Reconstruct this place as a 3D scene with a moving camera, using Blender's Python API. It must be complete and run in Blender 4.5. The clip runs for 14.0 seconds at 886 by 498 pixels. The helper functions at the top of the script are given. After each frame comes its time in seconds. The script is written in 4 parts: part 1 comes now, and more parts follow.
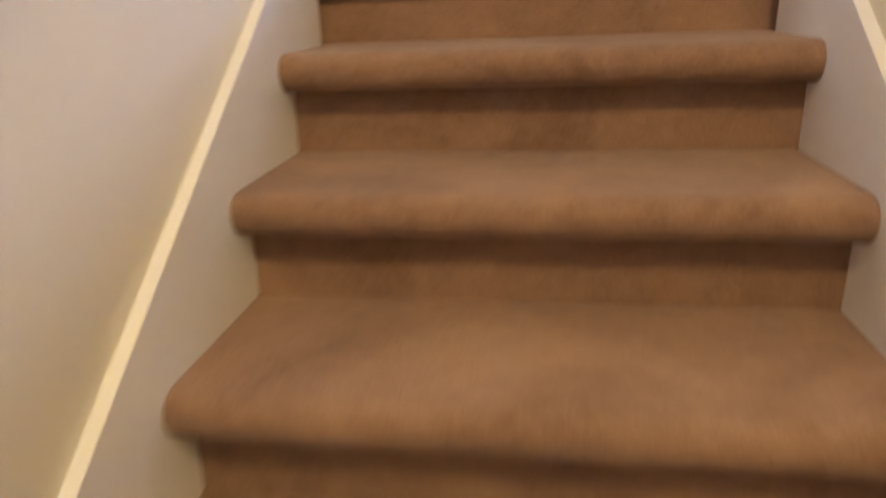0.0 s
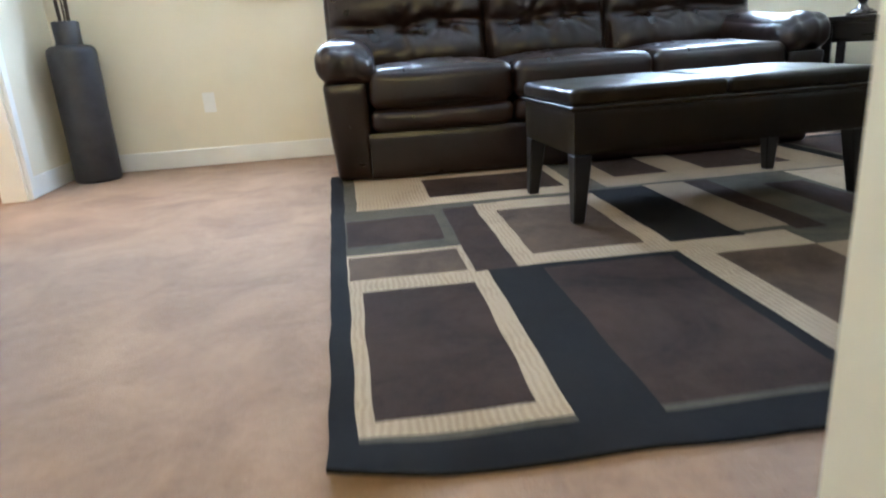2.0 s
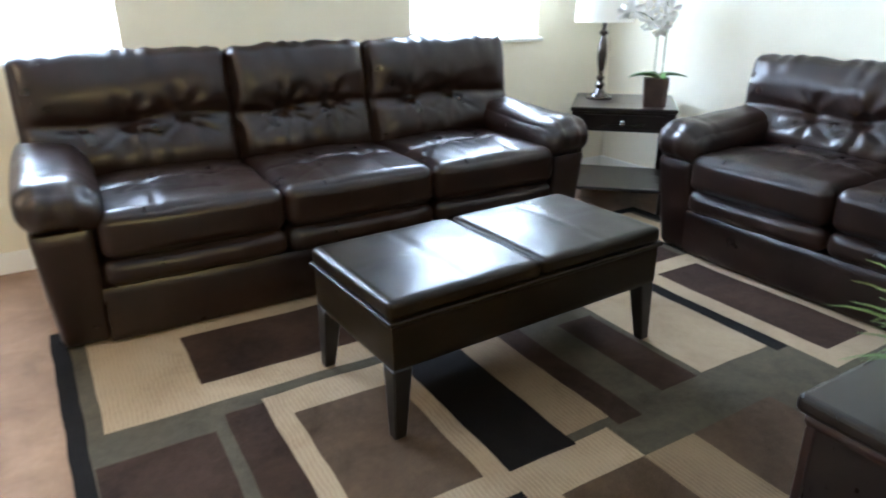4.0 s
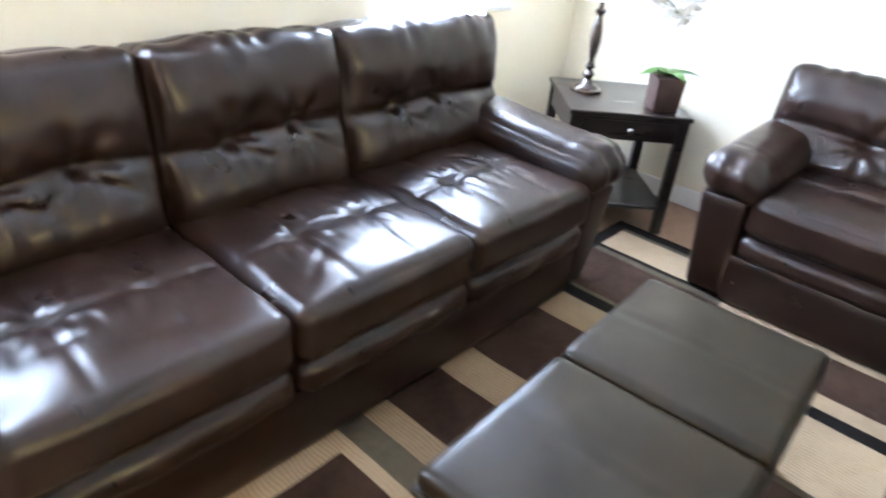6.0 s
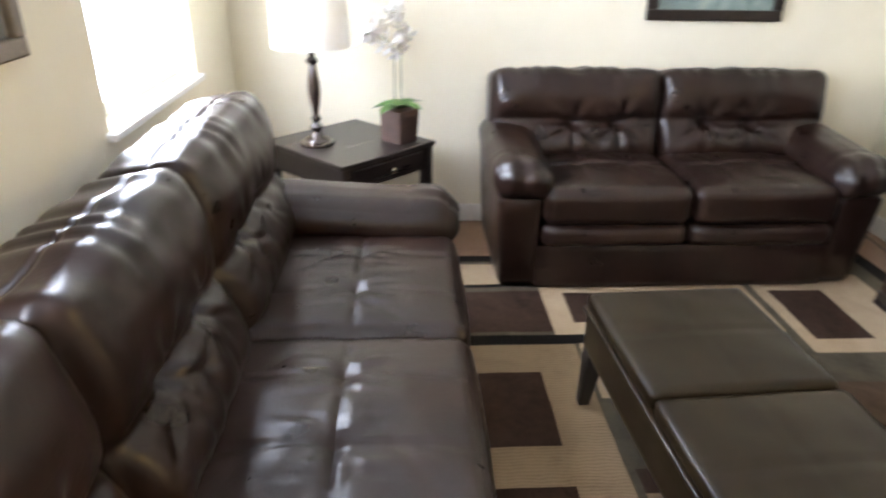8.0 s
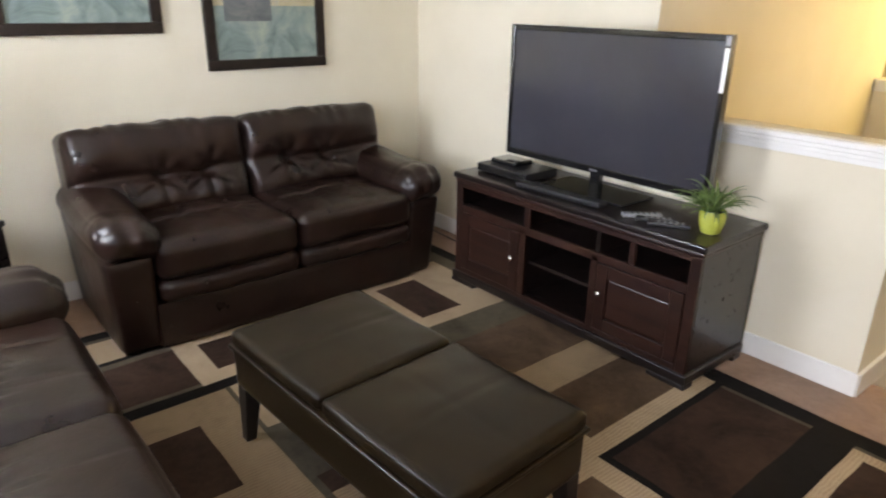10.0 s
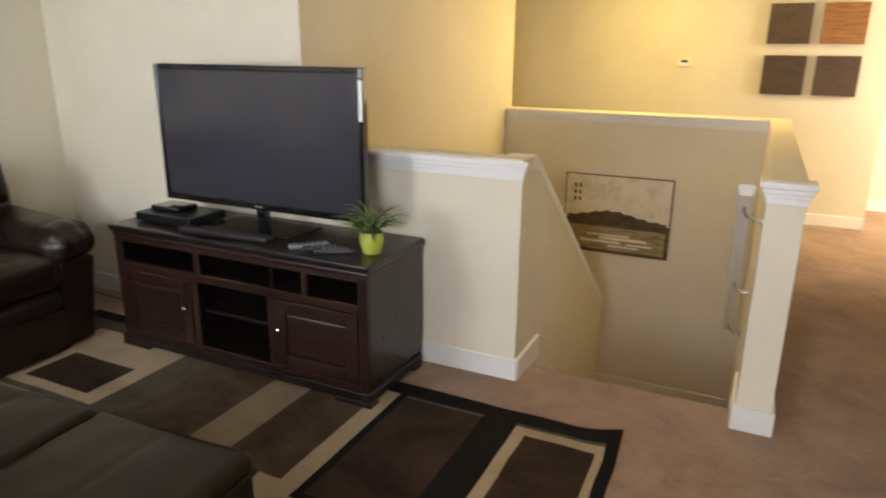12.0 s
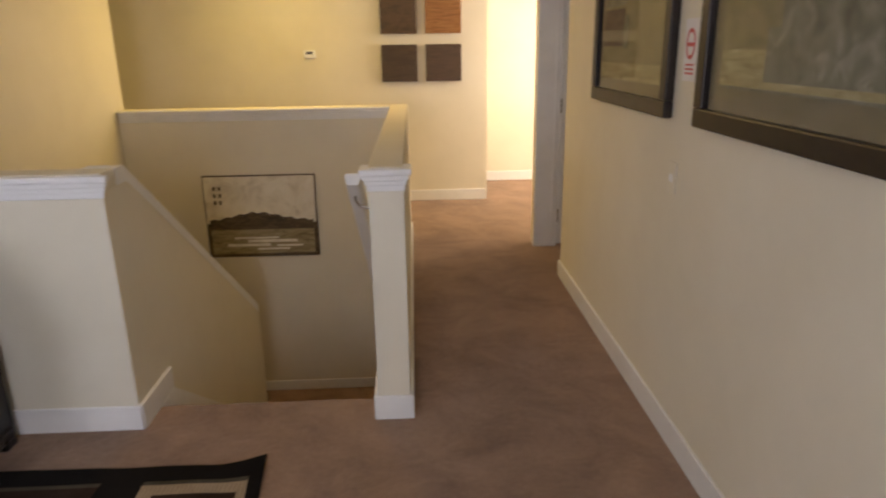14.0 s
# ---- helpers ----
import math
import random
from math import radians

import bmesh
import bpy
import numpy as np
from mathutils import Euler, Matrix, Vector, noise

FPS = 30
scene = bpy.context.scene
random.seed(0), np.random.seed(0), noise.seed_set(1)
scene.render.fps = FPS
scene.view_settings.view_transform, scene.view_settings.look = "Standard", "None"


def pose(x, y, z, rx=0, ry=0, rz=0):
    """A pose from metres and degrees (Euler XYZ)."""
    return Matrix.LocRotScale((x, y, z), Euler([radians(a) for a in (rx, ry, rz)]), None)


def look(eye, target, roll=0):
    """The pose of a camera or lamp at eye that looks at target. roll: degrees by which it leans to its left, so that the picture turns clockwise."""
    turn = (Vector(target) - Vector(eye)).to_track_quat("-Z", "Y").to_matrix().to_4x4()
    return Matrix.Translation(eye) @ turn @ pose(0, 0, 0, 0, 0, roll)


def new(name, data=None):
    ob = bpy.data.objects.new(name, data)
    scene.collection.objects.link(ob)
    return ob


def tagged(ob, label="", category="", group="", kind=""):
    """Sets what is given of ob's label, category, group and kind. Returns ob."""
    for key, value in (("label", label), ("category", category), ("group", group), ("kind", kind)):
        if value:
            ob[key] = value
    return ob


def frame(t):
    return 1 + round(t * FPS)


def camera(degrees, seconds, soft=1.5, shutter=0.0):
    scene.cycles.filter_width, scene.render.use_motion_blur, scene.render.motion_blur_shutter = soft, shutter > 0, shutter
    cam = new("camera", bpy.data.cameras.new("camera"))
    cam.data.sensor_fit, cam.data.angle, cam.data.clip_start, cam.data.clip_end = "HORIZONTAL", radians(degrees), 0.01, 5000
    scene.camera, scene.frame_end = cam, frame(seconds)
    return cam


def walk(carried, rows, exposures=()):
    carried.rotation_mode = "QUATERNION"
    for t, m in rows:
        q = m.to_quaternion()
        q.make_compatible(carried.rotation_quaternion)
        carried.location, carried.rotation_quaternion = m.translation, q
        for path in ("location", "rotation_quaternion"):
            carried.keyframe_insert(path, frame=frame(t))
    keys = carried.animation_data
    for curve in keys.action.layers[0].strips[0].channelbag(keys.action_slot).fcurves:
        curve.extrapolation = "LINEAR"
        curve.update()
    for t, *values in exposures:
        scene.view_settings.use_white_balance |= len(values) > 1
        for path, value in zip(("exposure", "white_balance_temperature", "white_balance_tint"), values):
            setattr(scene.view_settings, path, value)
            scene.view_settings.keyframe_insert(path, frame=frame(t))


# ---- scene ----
cam = camera(67.8, 14.0, soft=2.0, shutter=0.5)
PATH = [
    (0, (0.085, -1.440, -0.106), (-0.207, 0.408, -0.812), -2.3),
    (0.3, (0.042, -1.205, 0.000), (-0.080, 0.662, -0.695), -1.7),
    (0.5, (0.034, -1.088, 0.086), (-0.050, 0.785, -0.607), -1.3),
    (0.7, (0.041, -0.988, 0.176), (-0.026, 0.894, -0.500), -1.6),
    (1, (0.062, -0.857, 0.295), (0.142, 1.034, -0.351), -0.9),
    (1.5, (0.109, -0.609, 0.436), (0.329, 1.282, -0.178), -0.9),
    (2, (0.092, -0.395, 0.62), (0.294, 1.503, 0.023), -3.9),
    (2.5, (0.07, -0.204, 0.746), (0.491, 1.653, 0.134), 1.6),
    (3, (0.035, -0.056, 0.962), (0.577, 1.763, 0.333), 0.6),
    (3.5, (0.058, 0.029, 1.15), (0.738, 1.779, 0.461), -0.7),
    (3.7, (0.079, 0.104, 1.180), (0.872, 1.803, 0.480), -0.6),
    (5.8, (0.043, 1.381, 1.47), (1.377, 2.528, 0.518), 4.0),
    (6, (0.025, 1.58, 1.469), (1.354, 2.719, 0.5), 5.8),
    (6.5, (-0.156, 1.989, 1.567), (1.198, 3.082, 0.581), 0.4),
    (7, (-0.192, 2.386, 1.555), (1.338, 3.207, 0.562), 1.2),
    (7.5, (-0.124, 2.657, 1.527), (1.576, 3.111, 0.577), 1.5),
    (8, (-0.068, 2.847, 1.514), (1.735, 2.742, 0.654), 1.0),
    (8.5, (-0.114, 2.929, 1.518), (1.678, 2.565, 0.709), 0.5),
    (9, (-0.168, 2.957, 1.511), (1.56, 2.336, 0.719), 0.1),
    (9.2, (-0.158, 2.977, 1.515), (1.499, 2.177, 0.732), 0.5),
    (11.3, (-0.286, 2.911, 1.495), (0.867, 1.393, 0.89), 0.2),
    (11.5, (-0.308, 2.893, 1.49), (0.735, 1.292, 0.899), 0.5),
    (12, (-0.341, 2.818, 1.464), (0.479, 1.086, 0.893), 0.6),
    (12.5, (-0.358, 2.775, 1.454), (0.313, 0.987, 0.86), -0.2),
    (13, (-0.406, 2.733, 1.47), (0.049, 0.88, 0.871), -0.5),
    (13.5, (-0.499, 2.624, 1.446), (-0.365, 0.718, 0.856), -0.6),
    (14, (-0.575, 2.527, 1.441), (-0.652, 0.616, 0.856), -0.9),
]
walk(cam, [(t, look(eye, target, roll)) for t, eye, target, roll in PATH],
     exposures=[(0.0, 0.32, 5600, 36), (0.5, 0.5, 5250, 32), (1.2, 0.48, 5100, 15), (2.0, 0.42, 5400, 10), (3.0, 0.36, 5600, 10), (3.7, 0.3, 5650, 11), (5.8, 1.15, 5750, 16),
                (6.5, 0.98, 5950, 18), (7.5, 0.62, 6350, 18), (8.2, 0.25, 6700, 21), (9.2, 0.02, 6800, 22), (11.3, -0.68, 7350, 21), (12.5, -0.82, 7350, 21), (13.2, -1.1, 7200, 25), (14.0, -1.4, 7050, 28)])

# ---- light, world, exposure ----
world = bpy.data.worlds.new("world")
scene.world = world
world.use_nodes = True
_bg = world.node_tree.nodes["Background"]
_sky = world.node_tree.nodes.new("ShaderNodeTexSky")
_sky.sky_type, _sky.sun_disc = "NISHITA", False
_sky.sun_elevation, _sky.sun_rotation = radians(48), radians(200)
world.node_tree.links.new(_sky.outputs[0], _bg.inputs[0])
_bg.inputs[1].default_value = 0.12
scene.view_settings.exposure = 0.0


def area_lamp(name, m, sx, sy, power, colour):
    lamp = bpy.data.lights.new(name, "AREA")
    lamp.shape, lamp.size, lamp.size_y, lamp.energy, lamp.color = "RECTANGLE", sx, sy, power, colour
    ob = new(name, lamp)
    ob.matrix_world = m
    return ob


DAY = (0.70, 0.835, 1.0)
WARM = (1.0, 0.79, 0.125)
area_lamp("window_light_a", look((-0.04, 3.86, 1.5), (0.3, 1.0, 1.05)), 0.85, 1.05, 74, DAY)
area_lamp("window_light_b", look((2.385, 3.86, 1.5), (2.2, 1.0, 1.05)), 0.85, 1.05, 74, DAY)
area_lamp("hall_light", look((0.55, -2.85, 2.36), (0.55, -2.85, 0)), 0.4, 0.4, 34, WARM)
# fill with no known fixture, added above the landing to brighten the risers
area_lamp("stair_fill", look((0.25, -2.38, 2.12), (0.1, -0.4, -0.3)), 0.5, 0.3, 20, (1.0, 0.73, 0.34))
area_lamp("bath_light", look((-2.4, 2.5, 2.36), (-2.4, 2.5, 0)), 0.4, 0.4, 26, (1.0, 0.72, 0.42))
area_lamp("far_room_light", look((-2.75, -3.3, 1.5), (-1.6, -4.6, 0.9)), 1.0, 1.3, 160, (1.0, 0.94, 0.74))


# ---- materials ----
def material(name):
    m = bpy.data.materials.new(name)
    m.use_nodes = True
    return m, m.node_tree.nodes, m.node_tree.links, m.node_tree.nodes["Principled BSDF"]


def add_node(nodes, kind, **values):
    n = nodes.new("ShaderNode" + kind)
    for key, value in values.items():
        n.inputs[key.replace("_", " ")].default_value = value
    return n


def surface(name, c1, c2, rough=0.6, scale=6.0, fine=120.0, bump=0.15, depth=0.002, metal=0.0, coat=0.0, fine_mix=0.3,
            stretch=(1, 1, 1), wear=0.0, sheen=0.0, spec=0.5, vary=0.08):
    """Two colours mixed by a broad and a fine noise in metres, with fine relief."""
    m, nodes, links, bsdf = material(name)
    geo = nodes.new("ShaderNodeTexCoord")
    mapping = nodes.new("ShaderNodeMapping")
    mapping.inputs["Scale"].default_value = stretch
    links.new(geo.outputs["Object"], mapping.inputs[0])
    broad = add_node(nodes, "TexNoise", Scale=scale, Detail=4.0, Roughness=0.6)
    grain = add_node(nodes, "TexNoise", Scale=fine, Detail=3.0, Roughness=0.65)
    for n in (broad, grain):
        links.new(mapping.outputs[0], n.inputs["Vector"])
    mix = nodes.new("ShaderNodeMath")
    mix.operation = "MULTIPLY_ADD"
    mix.inputs[1].default_value = fine_mix
    links.new(grain.outputs[0], mix.inputs[0])
    links.new(broad.outputs[0], mix.inputs[2])
    ramp = nodes.new("ShaderNodeValToRGB")
    ramp.color_ramp.elements[0].position, ramp.color_ramp.elements[1].position = 0.38 + fine_mix / 2 - 0.08, 0.62 + fine_mix / 2
    ramp.color_ramp.elements[0].color, ramp.color_ramp.elements[1].color = (*c1, 1), (*c2, 1)
    links.new(mix.outputs[0], ramp.inputs[0])
    links.new(ramp.outputs[0], bsdf.inputs["Base Color"])
    rr = nodes.new("ShaderNodeMapRange")
    rr.inputs["To Min"].default_value, rr.inputs["To Max"].default_value = max(rough - vary - wear, 0.03), min(rough + vary + wear, 1)
    links.new(broad.outputs[0], rr.inputs[0])
    links.new(rr.outputs[0], bsdf.inputs["Roughness"])
    b = nodes.new("ShaderNodeBump")
    b.inputs["Strength"].default_value, b.inputs["Distance"].default_value = bump, depth
    links.new(grain.outputs[0], b.inputs["Height"])
    links.new(b.outputs[0], bsdf.inputs["Normal"])
    bsdf.inputs["Metallic"].default_value = metal
    bsdf.inputs["Coat Weight"].default_value = coat
    bsdf.inputs["Coat Roughness"].default_value = 0.12
    bsdf.inputs["Sheen Weight"].default_value = sheen
    bsdf.inputs["Specular IOR Level"].default_value = spec
    return m


def leather(name, c1, c2, rough, creases=0.07, spec=0.4, wrinkles=0.16):
    """Bonded leather: pebble grain, soft wrinkles, uneven gloss."""
    m, nodes, links, bsdf = material(name)
    co = nodes.new("ShaderNodeTexCoord")
    broad = add_node(nodes, "TexNoise", Scale=5.0, Detail=4.0, Roughness=0.6)
    wrinkle = add_node(nodes, "TexNoise", Scale=9.0, Detail=3.0, Roughness=0.5)
    pebble = nodes.new("ShaderNodeTexVoronoi")
    pebble.feature = "DISTANCE_TO_EDGE"
    pebble.inputs["Scale"].default_value = 330.0
    for n in (broad, wrinkle, pebble):
        links.new(co.outputs["Object"], n.inputs["Vector"])
    ramp = nodes.new("ShaderNodeValToRGB")
    ramp.color_ramp.elements[0].position, ramp.color_ramp.elements[1].position = 0.36, 0.66
    ramp.color_ramp.elements[0].color, ramp.color_ramp.elements[1].color = (*c1, 1), (*c2, 1)
    links.new(broad.outputs[0], ramp.inputs[0])
    links.new(ramp.outputs[0], bsdf.inputs["Base Color"])
    rr = nodes.new("ShaderNodeMapRange")
    rr.inputs["To Min"].default_value, rr.inputs["To Max"].default_value = rough - 0.07, rough + 0.1
    links.new(wrinkle.outputs[0], rr.inputs[0])
    links.new(rr.outputs[0], bsdf.inputs["Roughness"])
    bsdf.inputs["Specular IOR Level"].default_value = spec
    b1 = nodes.new("ShaderNodeBump")
    b1.inputs["Strength"].default_value, b1.inputs["Distance"].default_value = wrinkles, 0.012
    links.new(wrinkle.outputs[0], b1.inputs["Height"])
    b2 = nodes.new("ShaderNodeBump")
    b2.inputs["Strength"].default_value, b2.inputs["Distance"].default_value = 0.25, 0.0006
    links.new(pebble.outputs[0], b2.inputs["Height"])
    crease = add_node(nodes, "TexNoise", Scale=15.0, Detail=3.0, Roughness=0.5, Distortion=0.4)
    links.new(co.outputs["Object"], crease.inputs["Vector"])
    off = nodes.new("ShaderNodeMath")
    off.operation, off.inputs[1].default_value = "SUBTRACT", 0.5
    links.new(crease.outputs[0], off.inputs[0])
    ridge = nodes.new("ShaderNodeMath")
    ridge.operation = "ABSOLUTE"
    links.new(off.outputs[0], ridge.inputs[0])
    cut = nodes.new("ShaderNodeMapRange")
    cut.inputs["From Max"].default_value = 0.05
    links.new(ridge.outputs[0], cut.inputs[0])
    b3 = nodes.new("ShaderNodeBump")
    b3.inputs["Strength"].default_value, b3.inputs["Distance"].default_value = creases, 0.003
    links.new(cut.outputs[0], b3.inputs["Height"])
    links.new(b1.outputs[0], b3.inputs["Normal"])
    links.new(b3.outputs[0], b2.inputs["Normal"])
    links.new(b2.outputs[0], bsdf.inputs["Normal"])
    return m


def wood(name, c1, c2, rough, scale=(3, 40, 40), coat=0.3):
    m = surface(name, c1, c2, rough, scale=1.0, fine=7.0, bump=0.002, depth=0.0004, stretch=scale, coat=coat, fine_mix=0.4, vary=0.02)
    return m


def carpet(name, c1, c2, bump=0.7, sheen=0.2, comb=0.0):
    """Cut pile: tufts, foot-worn shading and broad brushing."""
    m, nodes, links, bsdf = material(name)
    co = nodes.new("ShaderNodeNewGeometry")
    tuft = add_node(nodes, "TexNoise", Scale=210.0, Detail=2.0, Roughness=0.7)
    brush = add_node(nodes, "TexNoise", Scale=3.2, Detail=5.0, Roughness=0.62, Distortion=0.6)
    clump = add_node(nodes, "TexNoise", Scale=38.0, Detail=2.0, Roughness=0.6)
    for n in (tuft, brush, clump):
        links.new(co.outputs["Position"], n.inputs["Vector"])
    a = nodes.new("ShaderNodeMath")
    a.operation, a.inputs[1].default_value = "MULTIPLY_ADD", 0.35
    links.new(tuft.outputs[0], a.inputs[0])
    links.new(brush.outputs[0], a.inputs[2])
    b = nodes.new("ShaderNodeMath")
    b.operation, b.inputs[1].default_value = "MULTIPLY_ADD", 0.25
    links.new(clump.outputs[0], b.inputs[0])
    links.new(a.outputs[0], b.inputs[2])
    ramp = nodes.new("ShaderNodeValToRGB")
    ramp.color_ramp.elements[0].position, ramp.color_ramp.elements[1].position = 0.55, 1.0
    ramp.color_ramp.elements[0].color, ramp.color_ramp.elements[1].color = (*c1, 1), (*c2, 1)
    height = b.outputs[0]
    if comb:
        wave = add_node(nodes, "TexWave", Scale=22.0, Distortion=5.0, Detail=2.0)
        wave.inputs["Detail Scale"].default_value = 0.6
        links.new(co.outputs["Position"], wave.inputs["Vector"])
        cw = nodes.new("ShaderNodeMath")
        cw.operation, cw.inputs[1].default_value = "MULTIPLY_ADD", comb
        links.new(wave.outputs[0], cw.inputs[0])
        links.new(b.outputs[0], cw.inputs[2])
        height = cw.outputs[0]
    links.new(height, ramp.inputs[0])
    links.new(ramp.outputs[0], bsdf.inputs["Base Color"])
    bsdf.inputs["Roughness"].default_value = 0.95
    bsdf.inputs["Sheen Weight"].default_value = sheen
    bsdf.inputs["Specular IOR Level"].default_value = 0.15
    bp = nodes.new("ShaderNodeBump")
    bp.inputs["Strength"].default_value, bp.inputs["Distance"].default_value = bump, 0.006
    links.new(height, bp.inputs["Height"])
    links.new(bp.outputs[0], bsdf.inputs["Normal"])
    return m


def emitter(name, colour, strength):
    m, nodes, links, bsdf = material(name)
    bsdf.inputs["Base Color"].default_value = (*colour, 1)
    bsdf.inputs["Emission Color"].default_value = (*colour, 1)
    bsdf.inputs["Emission Strength"].default_value = strength
    return m


WALL = surface("wall_paint", (0.72, 0.66, 0.51), (0.78, 0.72, 0.57), 0.75, scale=1.6, fine=260, bump=0.12, depth=0.0012, fine_mix=0.15, spec=0.3)
WHITE = surface("trim_paint", (0.78, 0.77, 0.73), (0.84, 0.83, 0.79), 0.38, scale=5, fine=160, bump=0.05, depth=0.0008, fine_mix=0.15)
CEIL = surface("ceiling_paint", (0.76, 0.75, 0.71), (0.82, 0.81, 0.77), 0.9, scale=3, fine=90, bump=0.4, depth=0.003)
CARPET = carpet("tan_carpet", (0.176, 0.099, 0.057), (0.348, 0.214, 0.131), 0.9)
LEATHER = leather("dark_brown_leather", (0.0112, 0.0051, 0.0036), (0.022, 0.0104, 0.0072), 0.29)
LEATHER_OTT = leather("ottoman_leather", (0.0105, 0.0064, 0.0029), (0.0165, 0.0104, 0.0046), 0.30, 0.0, 0.22, 0.06)
ESPRESSO = wood("espresso_wood", (0.007, 0.0045, 0.004), (0.011, 0.0068, 0.006), 0.28, coat=0.15)
CHERRY = wood("dark_cherry_wood", (0.0100, 0.0032, 0.0019), (0.025, 0.0078, 0.0041), 0.38, coat=0.0)
BLACK = surface("black_plastic", (0.010, 0.010, 0.011), (0.016, 0.016, 0.018), 0.32, scale=8, fine=200, bump=0.05)
LEG = surface("dark_leg_wood", (0.007, 0.005, 0.0045), (0.011, 0.008, 0.007), 0.35, scale=6, fine=90, bump=0.03)
CHROME = surface("brushed_nickel", (0.55, 0.54, 0.52), (0.65, 0.64, 0.62), 0.25, scale=9, fine=220, metal=1.0, bump=0.03)


# ---- mesh helpers ----
def part(name, bm, mat, parent=None, label="", smooth=False):
    """Links a bmesh as one mesh object, under a parent if one is given."""
    me = bpy.data.meshes.new(name)
    bm.to_mesh(me)
    bm.free()
    for m in (mat if isinstance(mat, (list, tuple)) else [mat]):
        me.materials.append(m)
    if smooth:
        for p in me.polygons:
            p.use_smooth = True
        me.set_sharp_from_angle(angle=radians(48))
    ob = new(name, me)
    if parent is not None:
        ob.parent = parent
    if label:
        ob["label"] = label
    return ob


def holder(name, m, label, category, group="", kind=""):
    ob = new(name)
    ob.matrix_world = m
    ob.empty_display_size = 0.1
    return tagged(ob, label, category, group, kind)


def box(x0, x1, y0, y1, z0, z1, bevel=0.0, seg=2, bm=None):
    own = bmesh.new()
    bmesh.ops.create_cube(own, size=1.0)
    for v in own.verts:
        v.co = Vector(((x0 + x1) / 2 + v.co.x * (x1 - x0), (y0 + y1) / 2 + v.co.y * (y1 - y0), (z0 + z1) / 2 + v.co.z * (z1 - z0)))
    if bevel:
        bmesh.ops.bevel(own, geom=own.edges[:], offset=bevel, segments=seg, affect="EDGES", profile=0.5)
    if bm is None:
        return own
    me = bpy.data.meshes.new("tmp")
    own.to_mesh(me)
    own.free()
    bm.from_mesh(me)
    bpy.data.meshes.remove(me)
    return bm


def merge(bm, other):
    me = bpy.data.meshes.new("tmp")
    other.to_mesh(me)
    other.free()
    bm.from_mesh(me)
    bpy.data.meshes.remove(me)
    return bm


def moved(bm, m):
    bmesh.ops.transform(bm, matrix=m, verts=bm.verts[:])
    return bm


def lathe(profile, seg=32, centre=(0, 0, 0)):
    """Turned solid from (radius, height) pairs."""
    bm = bmesh.new()
    rings = []
    for r, z in profile:
        rings.append([bm.verts.new((centre[0] + r * math.cos(2 * math.pi * i / seg), centre[1] + r * math.sin(2 * math.pi * i / seg), centre[2] + z)) for i in range(seg)])
    for a, b in zip(rings, rings[1:]):
        for i in range(seg):
            bm.faces.new((a[i], a[(i + 1) % seg], b[(i + 1) % seg], b[i]))
    bm.faces.new(list(reversed(rings[0])))
    bm.faces.new(rings[-1])
    return bm


def extrude_profile(points, x0, x1, axis="x"):
    """Prism: a closed (u, v) outline run from x0 to x1. axis x: u is y, v is z; axis y: u is x, v is z."""
    bm = bmesh.new()
    put = (lambda s, u, v: (s, u, v)) if axis == "x" else (lambda s, u, v: (u, s, v))
    a = [bm.verts.new(put(x0, u, v)) for u, v in points]
    b = [bm.verts.new(put(x1, u, v)) for u, v in points]
    n = len(points)
    for i in range(n):
        bm.faces.new((a[i], a[(i + 1) % n], b[(i + 1) % n], b[i]))
    bm.faces.new(list(reversed(a)))
    bm.faces.new(b)
    bmesh.ops.recalc_face_normals(bm, faces=bm.faces[:])
    return bm


def tube(points, radius, seg=10):
    """A round bar along points."""
    bm = bmesh.new()
    rings = []
    pts = [Vector(p) for p in points]
    for i, p in enumerate(pts):
        d = (pts[min(i + 1, len(pts) - 1)] - pts[max(i - 1, 0)]).normalized()
        side = d.cross(Vector((0, 0, 1)))
        side = side.normalized() if side.length > 1e-4 else Vector((1, 0, 0))
        up = side.cross(d)
        r = radius[i] if isinstance(radius, (list, tuple)) else radius
        rings.append([bm.verts.new(p + r * (math.cos(2 * math.pi * k / seg) * side + math.sin(2 * math.pi * k / seg) * up)) for k in range(seg)])
    for a, b in zip(rings, rings[1:]):
        for k in range(seg):
            bm.faces.new((a[k], a[(k + 1) % seg], b[(k + 1) % seg], b[k]))
    bm.faces.new(rings[0])
    bm.faces.new(list(reversed(rings[-1])))
    bmesh.ops.recalc_face_normals(bm, faces=bm.faces[:])
    return bm


